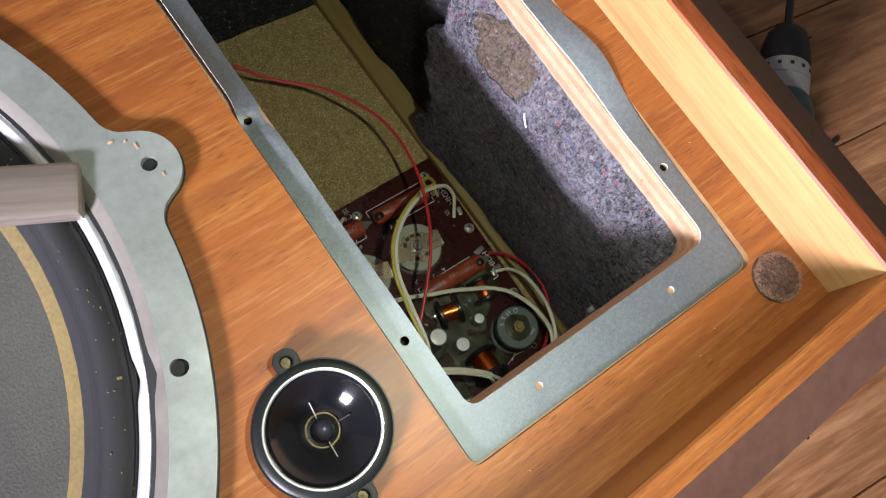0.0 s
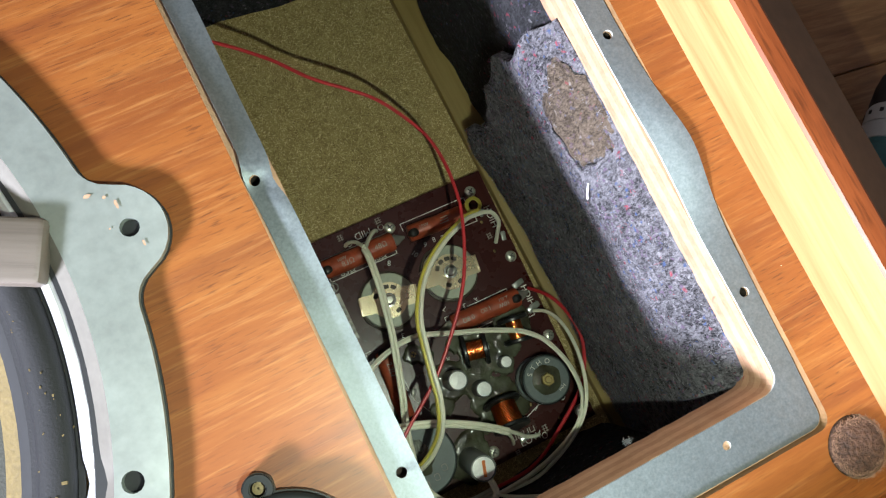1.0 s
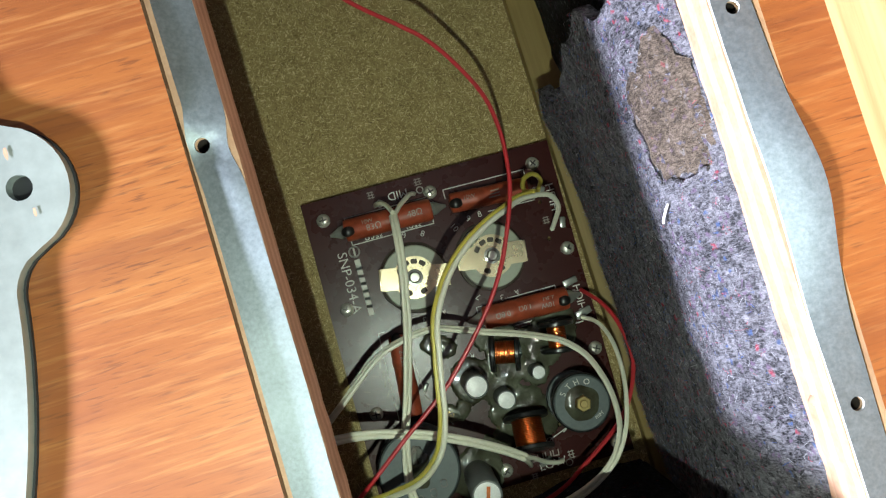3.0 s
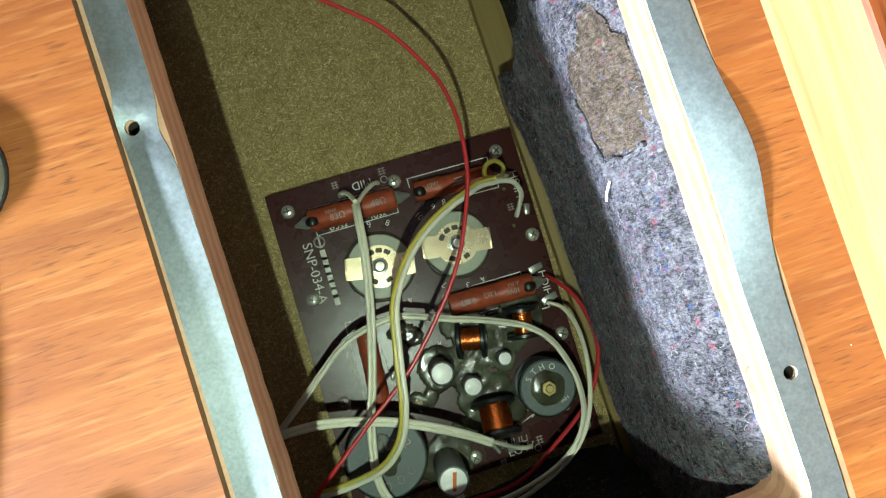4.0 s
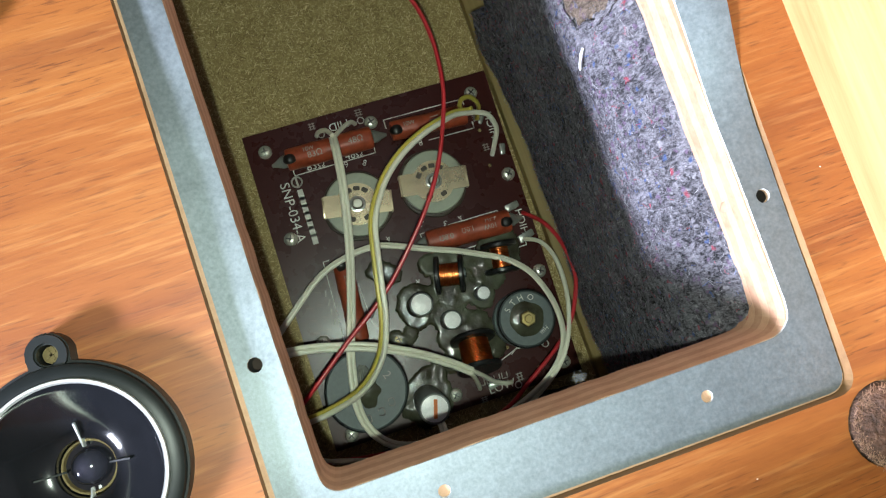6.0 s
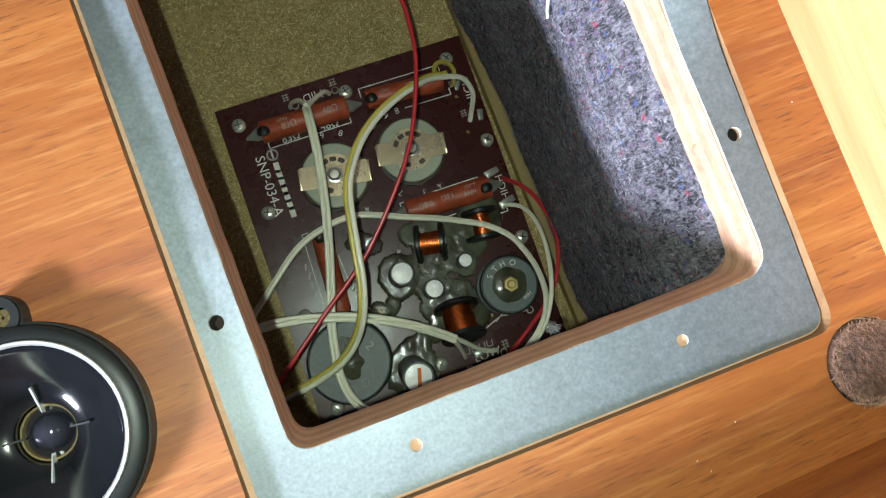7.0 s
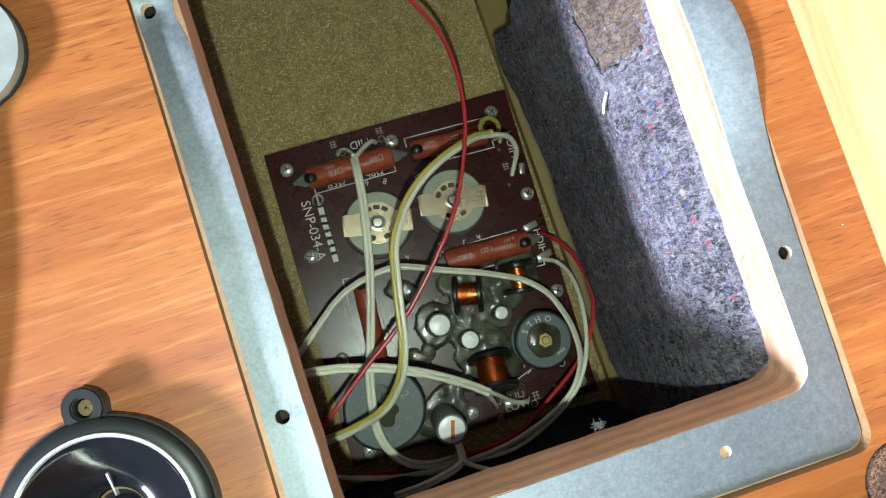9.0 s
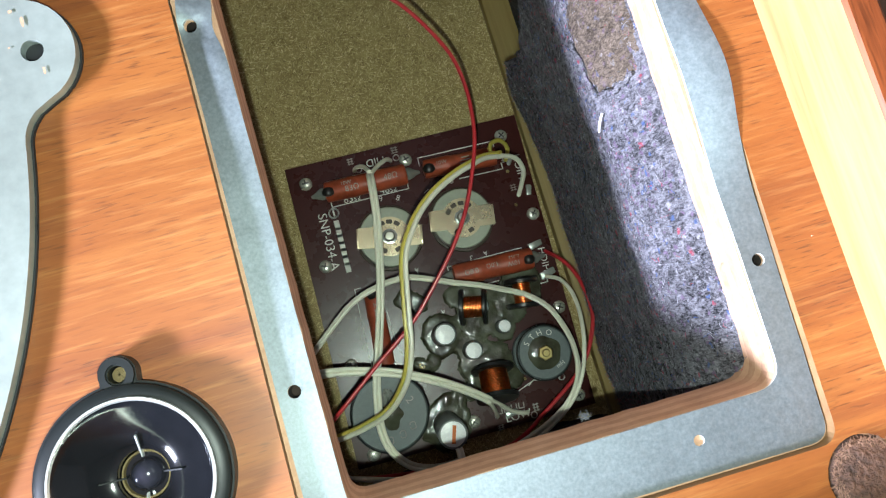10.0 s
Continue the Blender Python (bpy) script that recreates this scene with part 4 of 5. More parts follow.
for i, (x, y) in enumerate([(-0.0603, 0.0725), (-0.0023, 0.0725), (0.0545, 0.0730), (0.0604, 0.0246), (-0.0607, 0.0244), (-0.0602, -0.0320), (0.0575, -0.0803), (-0.0601, -0.0816), (-0.0028, -0.0790), (0.0603, -0.0305)]):
    screw("board_screw", x, y, "steel", turn=17 * i)
screw("dull_screw", -0.0224, -0.0420, "brass", 0.0034, 0.0018, 10)
screw("dull_screw", -0.0222, -0.0050, "brass", 0.0034, 0.0018, 50)


def resistor(a, b, r, band, label, marks, tails=(1, 1)):
    A, B = Vector((*a, 0)), Vector((*b, 0))
    d = B - A
    L = d.length
    turn = math.degrees(math.atan2(d.y, d.x))
    prof = [(r * 0.55, 0), (r * 0.93, 0.0006), (r, 0.0018), (r * 1.0, L * 0.30), (r * 1.03, L * 0.31), (r * 1.03, L * 0.36), (r * 0.98, L * 0.38), (r * 0.99, L * 0.62), (r * 1.03, L * 0.64), (r * 1.01, L - 0.0018), (r * 0.93, L - 0.0005), (r * 0.55, L)]
    m = up(A.x, A.y, r + 0.0006, turn, 0, 0) @ pose(0, 0, 0, 0, 90, 0)
    bm = lathe(prof, 24, None)
    for v in bm.verts:
        v.co.x += 0.00025 * noise.noise(v.co * 300)
        v.co.y += 0.00025 * noise.noise(v.co * 260 + Vector((3, 1, 2)))
    bm.faces.new([v for v in bm.verts[:24]])
    bm.faces.new([v for v in bm.verts[-24:]])
    ob = part("resistor", bm, "resistor", board, label, m=m)
    for t in band:
        z = L * t
        bm = lathe([(0.0027, 0.0), (0.0026, 0.0008), (0.0018, 0.0014), (0, 0.0016)], 16)
        for v in bm.verts:
            v.co.x *= 1.35
            v.co.z -= v.co.x ** 2 * 90
        part("tar_blob", bm, "tape", ob, "black tar spot", m=pose(-r * 0.97, -r * 0.15, z, 0, -90, 0))
    for end, on in ((0, tails[0]), (1, tails[1])):
        if on:
            s = -1 if end == 0 else 1
            z = 0 if end == 0 else L
            bm = lathe([(r * 0.62, z), (r * 0.60, z + s * 0.002), (r * 0.36, z + s * 0.0045), (0.0008, z + s * 0.0078)], 12)
            for v in bm.verts:
                v.co.x = v.co.x * 0.8 + abs(v.co.z - z) * 0.45
            part("solder_tail", bm, "solder", ob)
    # printed values lie along the top of the body
    bm = bmesh.new()
    inv = m.inverted()
    for txt, along, across, size, rot in marks:
        q = A + d * along
        o = Vector((-d.y, d.x, 0)).normalized() * across
        zz = r + 0.0006 + math.sqrt(max(0, (r * 1.035) ** 2 - across ** 2)) + 0.0002
        if txt:
            text_mesh(txt, size, up(q.x + o.x, q.y + o.y, zz, turn + rot), bm)
        else:
            for k in range(3):
                stroke([(q.x + o.x - size * (1 - k * 0.3), q.y + o.y + (k - 1) * 0.0016), (q.x + o.x + size, q.y + o.y + (k - 1) * 0.0016)], 0.0005, zz - 0.0001, bm)
    if marks:
        bmesh.ops.transform(bm, matrix=inv, verts=bm.verts[:])
        part("value_print", bm, "print_faint", ob, soft=False)


resistor((-0.0510, 0.0635), (-0.0042, 0.0632), 0.0058, (0.045,), "brick-red ceramic resistor", [("83Ω", 0.33, -0.0016, 0.0046, 0), ("10W", 0.27, 0.0018, 0.0030, 0), ("48Ω", 0.80, -0.0004, 0.0046, 0)])
resistor((0.0055, 0.0632), (0.0475, 0.0612), 0.0053, (0.07,), "brick-red ceramic resistor", [("10W", 0.24, 0.001, 0.0032, 0), ("", 0.55, 0.0, 0.0028, 0)], (0, 0))
resistor((0.0060, 0.0010), (0.0520, -0.0002), 0.0060, (0.93,), "brick-red ceramic resistor", [("0.8Ω", 0.22, 0.0, 0.0040, 180), ("1.0Ω", 0.48, 0.0008, 0.0036, 180), ("10W", 0.74, -0.0008, 0.0036, 180), ("2.3Ω", 0.76, 0.0024, 0.0032, 180)])
resistor((-0.0390, 0.0050), (-0.0418, -0.0372), 0.0050, (0.05,), "brick-red ceramic resistor", [("2.2Ω", 0.28, 0.0008, 0.0044, 0)], (0, 0))


def level_control(x, y, turn):
    c = part("level_control", lathe([(0.0180, 0.0), (0.0186, 0.0006), (0.0186, 0.0046), (0.0180, 0.0052), (0, 0.0052)], 48), "phenolic", board, "round grey-green level control with a plated bow-tie cover", m=up(x, y, 0.0006, turn) @ Matrix.Scale(0.91, 4))
    n = 160
    out = []
    for i in range(n):
        a = 2 * math.pi * i / n
        s, k = math.sin(a), math.cos(a)
        r = max(0.0122, min(0.0190 / max(abs(k), 1e-3), 0.0064 / max(abs(s), 1e-3)))
        out.append((r * k, r * s))
    slots = []
    for a in (150, 118, 88, 58, 245, 300):
        q = Matrix.Rotation(radians(a), 2)
        slots.append([tuple(q @ Vector(p)) for p in rounded([(0.0078, -0.0019), (0.0106, -0.0019), (0.0106, 0.0019), (0.0078, 0.0019)], 0.0009, 3)])
    part("cover_plate", plate(out, slots + [circle(0, 0, 0.0040, 20)], 0.0058, 0.0068), ["gold_plate", "gold_plate"], c, "plated bow-tie plate")
    # added dark disc under the plate; its colour paints the slots' shade
    part("slot_shade_disc", lathe([(0.0118, 0.0052), (0.0118, 0.0056), (0.0, 0.0056)], 40), "phenolic_dark", c, "added dark disc painting the shade in the slots")
    for s in (-1, 1):
        part("plate_tab", box(s * 0.0196 - 0.0006, s * 0.0196 + 0.0006, -0.0062, 0.0062, 0.0, 0.0064, 0.0003), "gold_plate", c)
    bm = lathe([(0.0048, 0.0064), (0.0047, 0.0074), (0.0034, 0.0076), (0.0032, 0.0070)], 24)
    part("bushing", bm, "solder", c)
    bm = lathe([(0.0029, 0.0060), (0.0028, 0.0092), (0.0024, 0.0096), (0, 0.0097)], 20)
    part("shaft_end", bm, "steel", c, "bright riveted shaft end")
    # resin lip round the base
    bm = lathe([(0.0205, -0.0005), (0.0200, 0.0006), (0.0187, 0.0010)], 48)
    for v in bm.verts:
        a = math.atan2(v.co.y, v.co.x)
        v.co.xy *= 1 + 0.05 * noise.noise(Vector((math.cos(a) * 2, math.sin(a) * 2, x * 90)))
    part("base_lip", bm, "phenolic_dark", c)


level_control(-0.0222, 0.0312, -10)
level_control(0.0196, 0.0314, -7)


def drum(x, y, r, h, core, label, nut):
    """A standing bobbin coil: two ferrite cheeks with wire between."""
    d = part("drum_coil", lathe([(0, h - 0.0045), (r - 0.0008, h - 0.0045), (r, h - 0.0038), (r, h - 0.0008), (r - 0.0008, h), (0, h)], 48), "ferrite", board, label, m=up(x, y, 0))
    part("lower_cheek", lathe([(0, 0.0006), (r, 0.0006), (r, 0.0048), (r - 0.0008, 0.0054), (0, 0.0054)], 48), "ferrite", d)
    wind = []
    k = int((h - 0.0105) / 0.0009)
    for i in range(k):
        z = 0.0054 + i * 0.0009
        wind += [(core - 0.0002, z), (core + 0.0003, z + 0.00045)]
    wind.append((core, h - 0.0045))
    part("winding", lathe(wind, 40), "wax", d, "dark waxed wire winding")
    # black ring drawing the gap, glue and painted shadow round the cheek
    part("cheek_outline", lathe([(r + 0.0001, h - 0.0042), (r + 0.0008, h - 0.0038), (r + 0.0008, h - 0.0014), (r + 0.0001, h - 0.0008)], 48), "bakelite", d)
    # resin pool on the top
    n = 36
    bm = bmesh.new()
    top = bm.verts.new((0, 0, h + 0.0010))
    ring = []
    for i in range(n):
        a = 2 * math.pi * i / n
        q = r * (0.62 if nut else 0.36) * (1 + (0.10 if nut else 0.6) * noise.noise(Vector((math.cos(a) * 1.7, math.sin(a) * 1.7, x * 50))))
        ring.append(bm.verts.new((q * math.cos(a), q * math.sin(a), h + 0.0001)))
    mid = [bm.verts.new((v.co.x * 0.8, v.co.y * 0.8, h + 0.0008)) for v in ring]
    for i in range(n):
        j = (i + 1) % n
        bm.faces.new((ring[i], ring[j], mid[j], mid[i]))
        bm.faces.new((mid[i], mid[j], top))
    part("resin", bm, "glue", d, "glossy resin on the cheek")
    if nut:
        bm = lathe([(0.0042, 0), (0.0042, 0.0024), (0.0036, 0.0029), (0.0022, 0.0029), (0.0020, 0.0024)], 6)
        part("nut", bm, "brass", d, "brass hexagon nut", m=up(0, 0, h + 0.0004, 12))
        part("bolt_end", lathe([(0.0021, 0), (0.0021, 0.0038), (0.0017, 0.0042), (0, 0.0042)], 16), "brass", d, m=up(0, 0, h + 0.0004))
        bm = bmesh.new()
        for txt, a in (("S", 128), ("T", 104), ("H", 80), ("O", 52)):
            text_mesh(txt, 0.0042, up(0.0108 * math.cos(radians(a + 12)), 0.0108 * math.sin(radians(a + 12)), h + 0.0012, a + 12 - 90 + 8), bm)
        text_mesh("mH", 0.0032, up(0.0064, -0.0078, h + 0.0012, 20), bm)
        part("drum_print", bm, "print", d, soft=False)
    else:
        bm = bmesh.new()
        text_mesh("2", 0.0060, up(0.0115, 0.0040, h + 0.0002, -70), bm)
        for px, py in ((0.004, -0.012), (-0.003, -0.0135), (0.010, -0.009)):
            stroke(rounded([(px - 0.0014, py - 0.0018), (px + 0.0014, py - 0.0018), (px + 0.0014, py + 0.0018), (px - 0.0014, py + 0.0018)], 0.001, 3), 0.0005, h + 0.0002, bm)
        part("drum_print", bm, "print_faint", d, soft=False)
        bm = bmesh.new()
        for k in range(3):
            tube([(-0.004 + 0.003 * k, 0.004, h + 0.0004), (-0.002 + 0.002 * k, 0.008 + 0.002 * k, h + 0.0022), (0.001 + k * 0.001, 0.012 - k * 0.002, h + 0.0006)], 0.0013, 8, bm)
        part("solder_lump", bm, "solder", d)


drum(0.0412, -0.0517, 0.0142, 0.0225, 0.0112, "blue-grey drum coil with a brass nut on its top", True)
drum(-0.0457, -0.0605, 0.0198, 0.0250, 0.0160, "wide blue-grey drum coil with resin on its top", False)


def bobbin(x, y, turn, r, L, core, label, tilt=0.0):
    """A lying bobbin coil of bright copper wire."""
    m = up(x, y, r * 0.92 + 0.3 * L * math.sin(radians(tilt)), turn) @ pose(0, 0, 0, 0, 90 - tilt, 0)
    b = part("bobbin_coil", lathe([(0, -L / 2 - 0.0026), (r * 0.94, -L / 2 - 0.0026), (r, -L / 2 - 0.0018), (r, -L / 2 - 0.0004), (r * 0.95, -L / 2), (core * 0.9, -L / 2), (core * 0.9, L / 2), (r * 0.95, L / 2), (r, L / 2 + 0.0004), (r, L / 2 + 0.0018), (r * 0.94, L / 2 + 0.0026), (0, L / 2 + 0.0026)], 40), "bakelite", board, label, m=m)
    k = int(L / 0.0008)
    prof = []
    for i in range(k):
        z = -L / 2 + (i + 0.0) * L / k
        prof += [(core - 0.0003, z), (core + 0.00012, z + 0.3 * L / k), (core + 0.00012, z + 0.7 * L / k)]
    prof.append((core - 0.0003, L / 2))
    part("copper_winding", lathe(prof, 36), "copper", b, "bright enamelled copper wire")
    part("hub", lathe([(core * 0.45, L / 2 + 0.0025), (core * 0.45, L / 2 + 0.0034), (0, L / 2 + 0.0034)], 20), "ferrite", b)
    return b


bobbin(0.0122, -0.0183, -12, 0.0100, 0.0100, 0.0058, "small black bobbin coil with copper wire", 10)
bobbin(0.0405, -0.0178, 83, 0.0096, 0.0110, 0.0048, "small black bobbin coil with copper wire")
bobbin(0.0128, -0.0612, 84, 0.0118, 0.0135, 0.0078, "larger black bobbin coil with copper wire", -18)


def capacitor(x, y, r, h, label, tilt=0.0, ink=False):
    c = part("capacitor", lathe([(r * 0.98, 0), (r, 0.001), (r, h - 0.0012), (r * 0.94, h - 0.0002), (r * 0.86, h), (r * 0.84, h - 0.0005)], 32), "can", board, label, m=up(x, y, 0.0004, 0, tilt))
    bm = lathe([(r * 0.85, h - 0.0005), (r * 0.7, h - 0.0003), (r * 0.3, h - 0.0001), (0, h - 0.0001)], 32)
    for v in bm.verts:
        v.co.z += 0.00012 * noise.noise(v.co * 900)
    part("sealed_top", bm, "can_top", c, "whitish sealed top with torch glare in its colour")
    if ink:
        part("ink_stripe", stroke([(-0.0007, -0.0036), (0.0014, 0.0034)], 0.0018, h + 0.0002), "orange_ink", c, "orange ink stripe", soft=False)
        bm = tube([(0.0008, -0.0066, h - 0.0030), (0.0010, -0.0085, h - 0.0030), (0.0014, -0.0105, h - 0.0018)], 0.0019, 8)
        part("lead_tape", bm, "tape", c, "black tape round the lead")


capacitor(-0.0078, -0.0288, 0.0060, 0.0262, "upright capacitor, its top painted bright with torch glare")
capacitor(0.0057, -0.0410, 0.0050, 0.0162, "upright capacitor, its top painted bright with torch glare")
capacitor(0.0258, -0.0327, 0.0038, 0.0125, "small upright capacitor, its top painted white with torch glare")
capacitor(-0.0175, -0.0765, 0.0076, 0.0380, "tall grey capacitor with an orange ink stripe", 2, True)


def glue_pool(spots, seed, label):
    """A puddle of glue: a low lumpy skin over a union of round spots."""
    x0, x1 = min(x - r for x, y, r in spots) - 0.004, max(x + r for x, y, r in spots) + 0.004
    y0, y1 = min(y - r for x, y, r in spots) - 0.004, max(y + r for x, y, r in spots) + 0.004
    st = 0.0009
    nx, ny = int((x1 - x0) / st), int((y1 - y0) / st)
    bm = bmesh.new()
    V = {}
    for i in range(nx + 1):
        for j in range(ny + 1):
            x, y = x0 + i * st, y0 + j * st
            wob = 0.0022 * noise.noise(Vector((x * 130, y * 130, seed))) + 0.0010 * noise.noise(Vector((x * 420, y * 420, seed)))
            d = max(r - math.hypot(x - cx, y - cy) for cx, cy, r in spots) + wob
            if d > -0.0012:
                e = min(1.0, max(0.0, (d + 0.0002) / 0.0022))
                h = 0.0016 * (e * (2 - e)) ** 0.5 + 0.0009 * max(0, noise.noise(Vector((x * 170, y * 170, seed + 4)))) * e - (0.0004 if d < 0 else 0)
                V[i, j] = bm.verts.new((x, y, h))
    for (i, j) in list(V):
        q = [V.get(k) for k in ((i, j), (i + 1, j), (i + 1, j + 1), (i, j + 1))]
        if all(q):
            bm.faces.new(q)
    for v in [v for v in bm.verts if not v.link_faces]:
        bm.verts.remove(v)
    part("glue", bm, "glue", board, label)


glue_pool([(-0.0078, -0.0288, 0.0118), (0.0122, -0.0125, 0.010), (0.0150, -0.0240, 0.0125), (0.0040, -0.0100, 0.006), (0.0057, -0.0410, 0.0095), (0.0060, -0.0500, 0.0100), (0.0160, -0.0500, 0.0120), (0.0258, -0.0327, 0.0080), (0.0330, -0.0235, 0.0095), (0.0420, -0.0145, 0.0120), (0.0480, -0.0080, 0.0060), (0.0270, -0.0150, 0.0060), (0.0000, -0.0620, 0.0060), (0.0230, -0.0600, 0.0080)], 1.0, "shiny greenish glue round the coils")
glue_pool([(-0.0175, -0.0765, 0.0140), (-0.0130, -0.0680, 0.0085), (-0.0080, -0.0640, 0.0050)], 5.0, "shiny greenish glue round the tall capacitor")
glue_pool([(-0.0224, -0.0420, 0.0050), (-0.0165, -0.0420, 0.0050)], 9.0, "glue by a screw")
glue_pool([(-0.0222, -0.0050, 0.0060), (-0.0165, -0.0080, 0.0055)], 11.0, "glue by a screw")


def print_lines():
    z = 0.00025
    W = 0.00055
    # outlines round the parts
    part("outline_print", stroke([(-0.0495, 0.0660), (-0.0495, 0.0708), (-0.0036, 0.0704)], W, z), "print", board, soft=False)
    part("outline_print", stroke([(-0.0490, 0.0612), (-0.0490, 0.0560), (-0.0048, 0.0560), (-0.0046, 0.0595)], W, z), "print", board, soft=False)
    part("outline_print", stroke([(0.0046, 0.0670), (0.0046, 0.0718), (0.0490, 0.0712), (0.0490, 0.0680)], W, z), "print", board, soft=False)
    part("outline_print", stroke([(0.0250, 0.0545), (0.0505, 0.0540), (0.0505, 0.0575)], W, z), "print", board, soft=False)
    part("outline_print", stroke([(0.0050, 0.0020), (0.0050, 0.0072), (0.0080, 0.0072)], W, z), "print", board, soft=False)
    part("outline_print", stroke([(0.0210, 0.0075), (0.0485, 0.0073), (0.0485, 0.0030)], W, z), "print", board, soft=False)
    part("outline_print", stroke([(0.0190, -0.0075), (0.0525, -0.0074), (0.0525, -0.0040)], W, z), "print", board, soft=False)
    part("outline_print", stroke([(0.0535, 0.0068), (0.0535, 0.0020), (0.0580, 0.0020)], W, z), "print", board, soft=False)
    part("outline_print", stroke([(0.0535, -0.0125), (0.0535, -0.0150), (0.0580, -0.0150), (0.0580, -0.0110)], W, z), "print", board, soft=False)
    part("outline_print", stroke([(-0.0450, 0.0080), (-0.0482, 0.0080), (-0.0496, -0.0380)], W * 0.8, z), "print", board, soft=False)
    part("outline_print", stroke([(-0.0340, -0.0080), (-0.0330, -0.0300), (-0.0230, -0.0480)], W * 0.8, z), "print", board, soft=False)
    part("outline_print", stroke([(0.0240, -0.0700), (0.0350, -0.0660), (0.0500, -0.0680)], W, z), "print", board, soft=False)
    part("outline_print", stroke([(0.0320, -0.0680), (0.0380, -0.0640)], W, z), "print", board, soft=False)
    for x, y in ((0.0235, -0.0705), (0.0510, -0.0682), (0.0305, -0.0842), (-0.0295, 0.0735), (-0.0072, 0.0750)):
        part("outline_print", stroke(circle(x, y, 0.0017, 14) + [(x + 0.0017, y)], W, z), "print", board, soft=False)
    letters = [("MID", -0.0192, 0.0758, 0.0062, 180), ("HIGH", 0.0603, 0.0530, 0.0062, 90), ("HIGH", 0.0598, -0.0022, 0.0058, 90), ("LOW", 0.0218, -0.0825, 0.0062, 0), ("SNP-034-A", -0.0558, 0.0375, 0.0072, -90),
               ("83Ω", -0.0370, 0.0582, 0.0056, 0), ("48Ω", -0.0160, 0.0582, 0.0056, 0), ("10", 0.0050, 0.0510, 0.0046, -60), ("9", 0.0135, 0.0535, 0.0046, -30), ("8", 0.0200, 0.0542, 0.0046, 0), ("3", 0.0195, 0.0088, 0.0046, 170), ("4", 0.0280, 0.0096, 0.0046, 210), ("7", 0.0075, 0.0125, 0.0046, 140),
               ("8", -0.0120, 0.0522, 0.0046, -30), ("9", -0.0215, 0.0540, 0.0046, 0), ("3", -0.0230, 0.0085, 0.0046, 170), ("4", -0.0120, 0.0100, 0.0046, 200), ("R", -0.0040, -0.0165, 0.0040, 160)]
    for txt, x, y, s, rot in letters:
        part("lettering", text_mesh(txt, s, up(x, y, z, rot)), "print", board, soft=False)
    # writing that cannot be read, and the maker's mark, as plain bars
    bm = bmesh.new()
    for k in range(7):
        stroke([(-0.0488, 0.0468 - k * 0.0041), (-0.0488, 0.0442 - k * 0.0041)], 0.0029, z, bm)
    stroke(circle(-0.0490, 0.0525, 0.0027, 14) + [(-0.0463, 0.0525)], 0.0009, z, bm)
    stroke([(-0.0490, 0.0545), (-0.0490, 0.0505)], 0.0010, z, bm)
    part("mark_print", bm, "print", board, soft=False)
    bm = bmesh.new()
    for x, y, w, hh in ((-0.0330, 0.0790, 0.003, 0.0034), (-0.0072, 0.0795, 0.0034, 0.0034), (0.0530, 0.0590, 0.0034, 0.0030), (0.0535, 0.0420, 0.003, 0.0034), (0.0110, -0.0860, 0.003, 0.0026), (0.0325, -0.0805, 0.003, 0.004)):
        for k in range(3):
            stroke([(x - w / 2, y + (k - 1) * hh / 2.4), (x + w / 2, y + (k - 1) * hh / 2.4)], 0.0005, z, bm)
        for q in (-0.3, 0.3):
            stroke([(x + q * w, y - hh / 2), (x + q * w, y + hh / 2)], 0.0005, z, bm)
    for k in range(6):
        stroke([(0.0200 + k * 0.0050, -0.0118), (0.0206 + k * 0.0050, -0.0090), (0.0232 + k * 0.0050, -0.0092), (0.0230 + k * 0.0050, -0.0116)], 0.0006, z, bm)
    for k in range(4):
        stroke([(0.0110 + k * 0.0042, -0.0758), (0.0108 + k * 0.0042, -0.0786), (0.0136 + k * 0.0042, -0.0788), (0.0138 + k * 0.0042, -0.0760)], 0.0006, z, bm)
    for k in range(4):
        stroke([(-0.0513 + 0.0008 * (k % 2), -0.0070 - 0.005 * k), (-0.0520, -0.0095 - 0.005 * k)], 0.0009, z, bm)
    tagged(part("small_print", bm, "print_faint", board, "small worn print", soft=False), kind="stuff")
    bm = bmesh.new()
    for k in range(5):
        for j in range(3):
            stroke([(-0.0630 + 0.0062 * j, -0.0060 - 0.0066 * k), (-0.0604 + 0.0062 * j, -0.0070 - 0.0066 * k)], 0.0006, z, bm)
    part("stamped_mark", bm, "board_mark", board, "faint stamped marks", soft=False)


print_lines()


def solder_tab(x, y, turn, s=1.0):
    bm = box(-0.0042 * s, 0.0042 * s, -0.0019 * s, 0.0019 * s, 0.0, 0.0026 * s, 0.0008)
    for v in bm.verts:
        v.co += 0.0006 * Vector((noise.noise(v.co * 400), noise.noise(v.co * 400 + Vector((5, 0, 0))), 0))
    part("solder_tab", bm, "solder", board, m=up(x, y, 0, turn))


for x, y, t, s in ((0.0565, 0.0070, 10, 1.0), (0.0590, -0.0105, 15, 1.1), (0.0615, 0.0385, 75, 0.8), (0.0552, 0.0575, 60, 0.7), (0.0185, -0.0800, 10, 0.9), (-0.0320, -0.0255, 60, 0.6)):
    solder_tab(x, y, t, s)


# ---------------- cables ----------------
def cable(name, label, strands):
    """strands: (points, radius, sideways shift, material, name)"""
    first = None
    for pts, r, side, mat, nm in strands:
        ob = part(nm if first else name, tube(pts, r, 10, side=side), mat, first)
        first = first or ob
    return tagged(first, label, "cable")


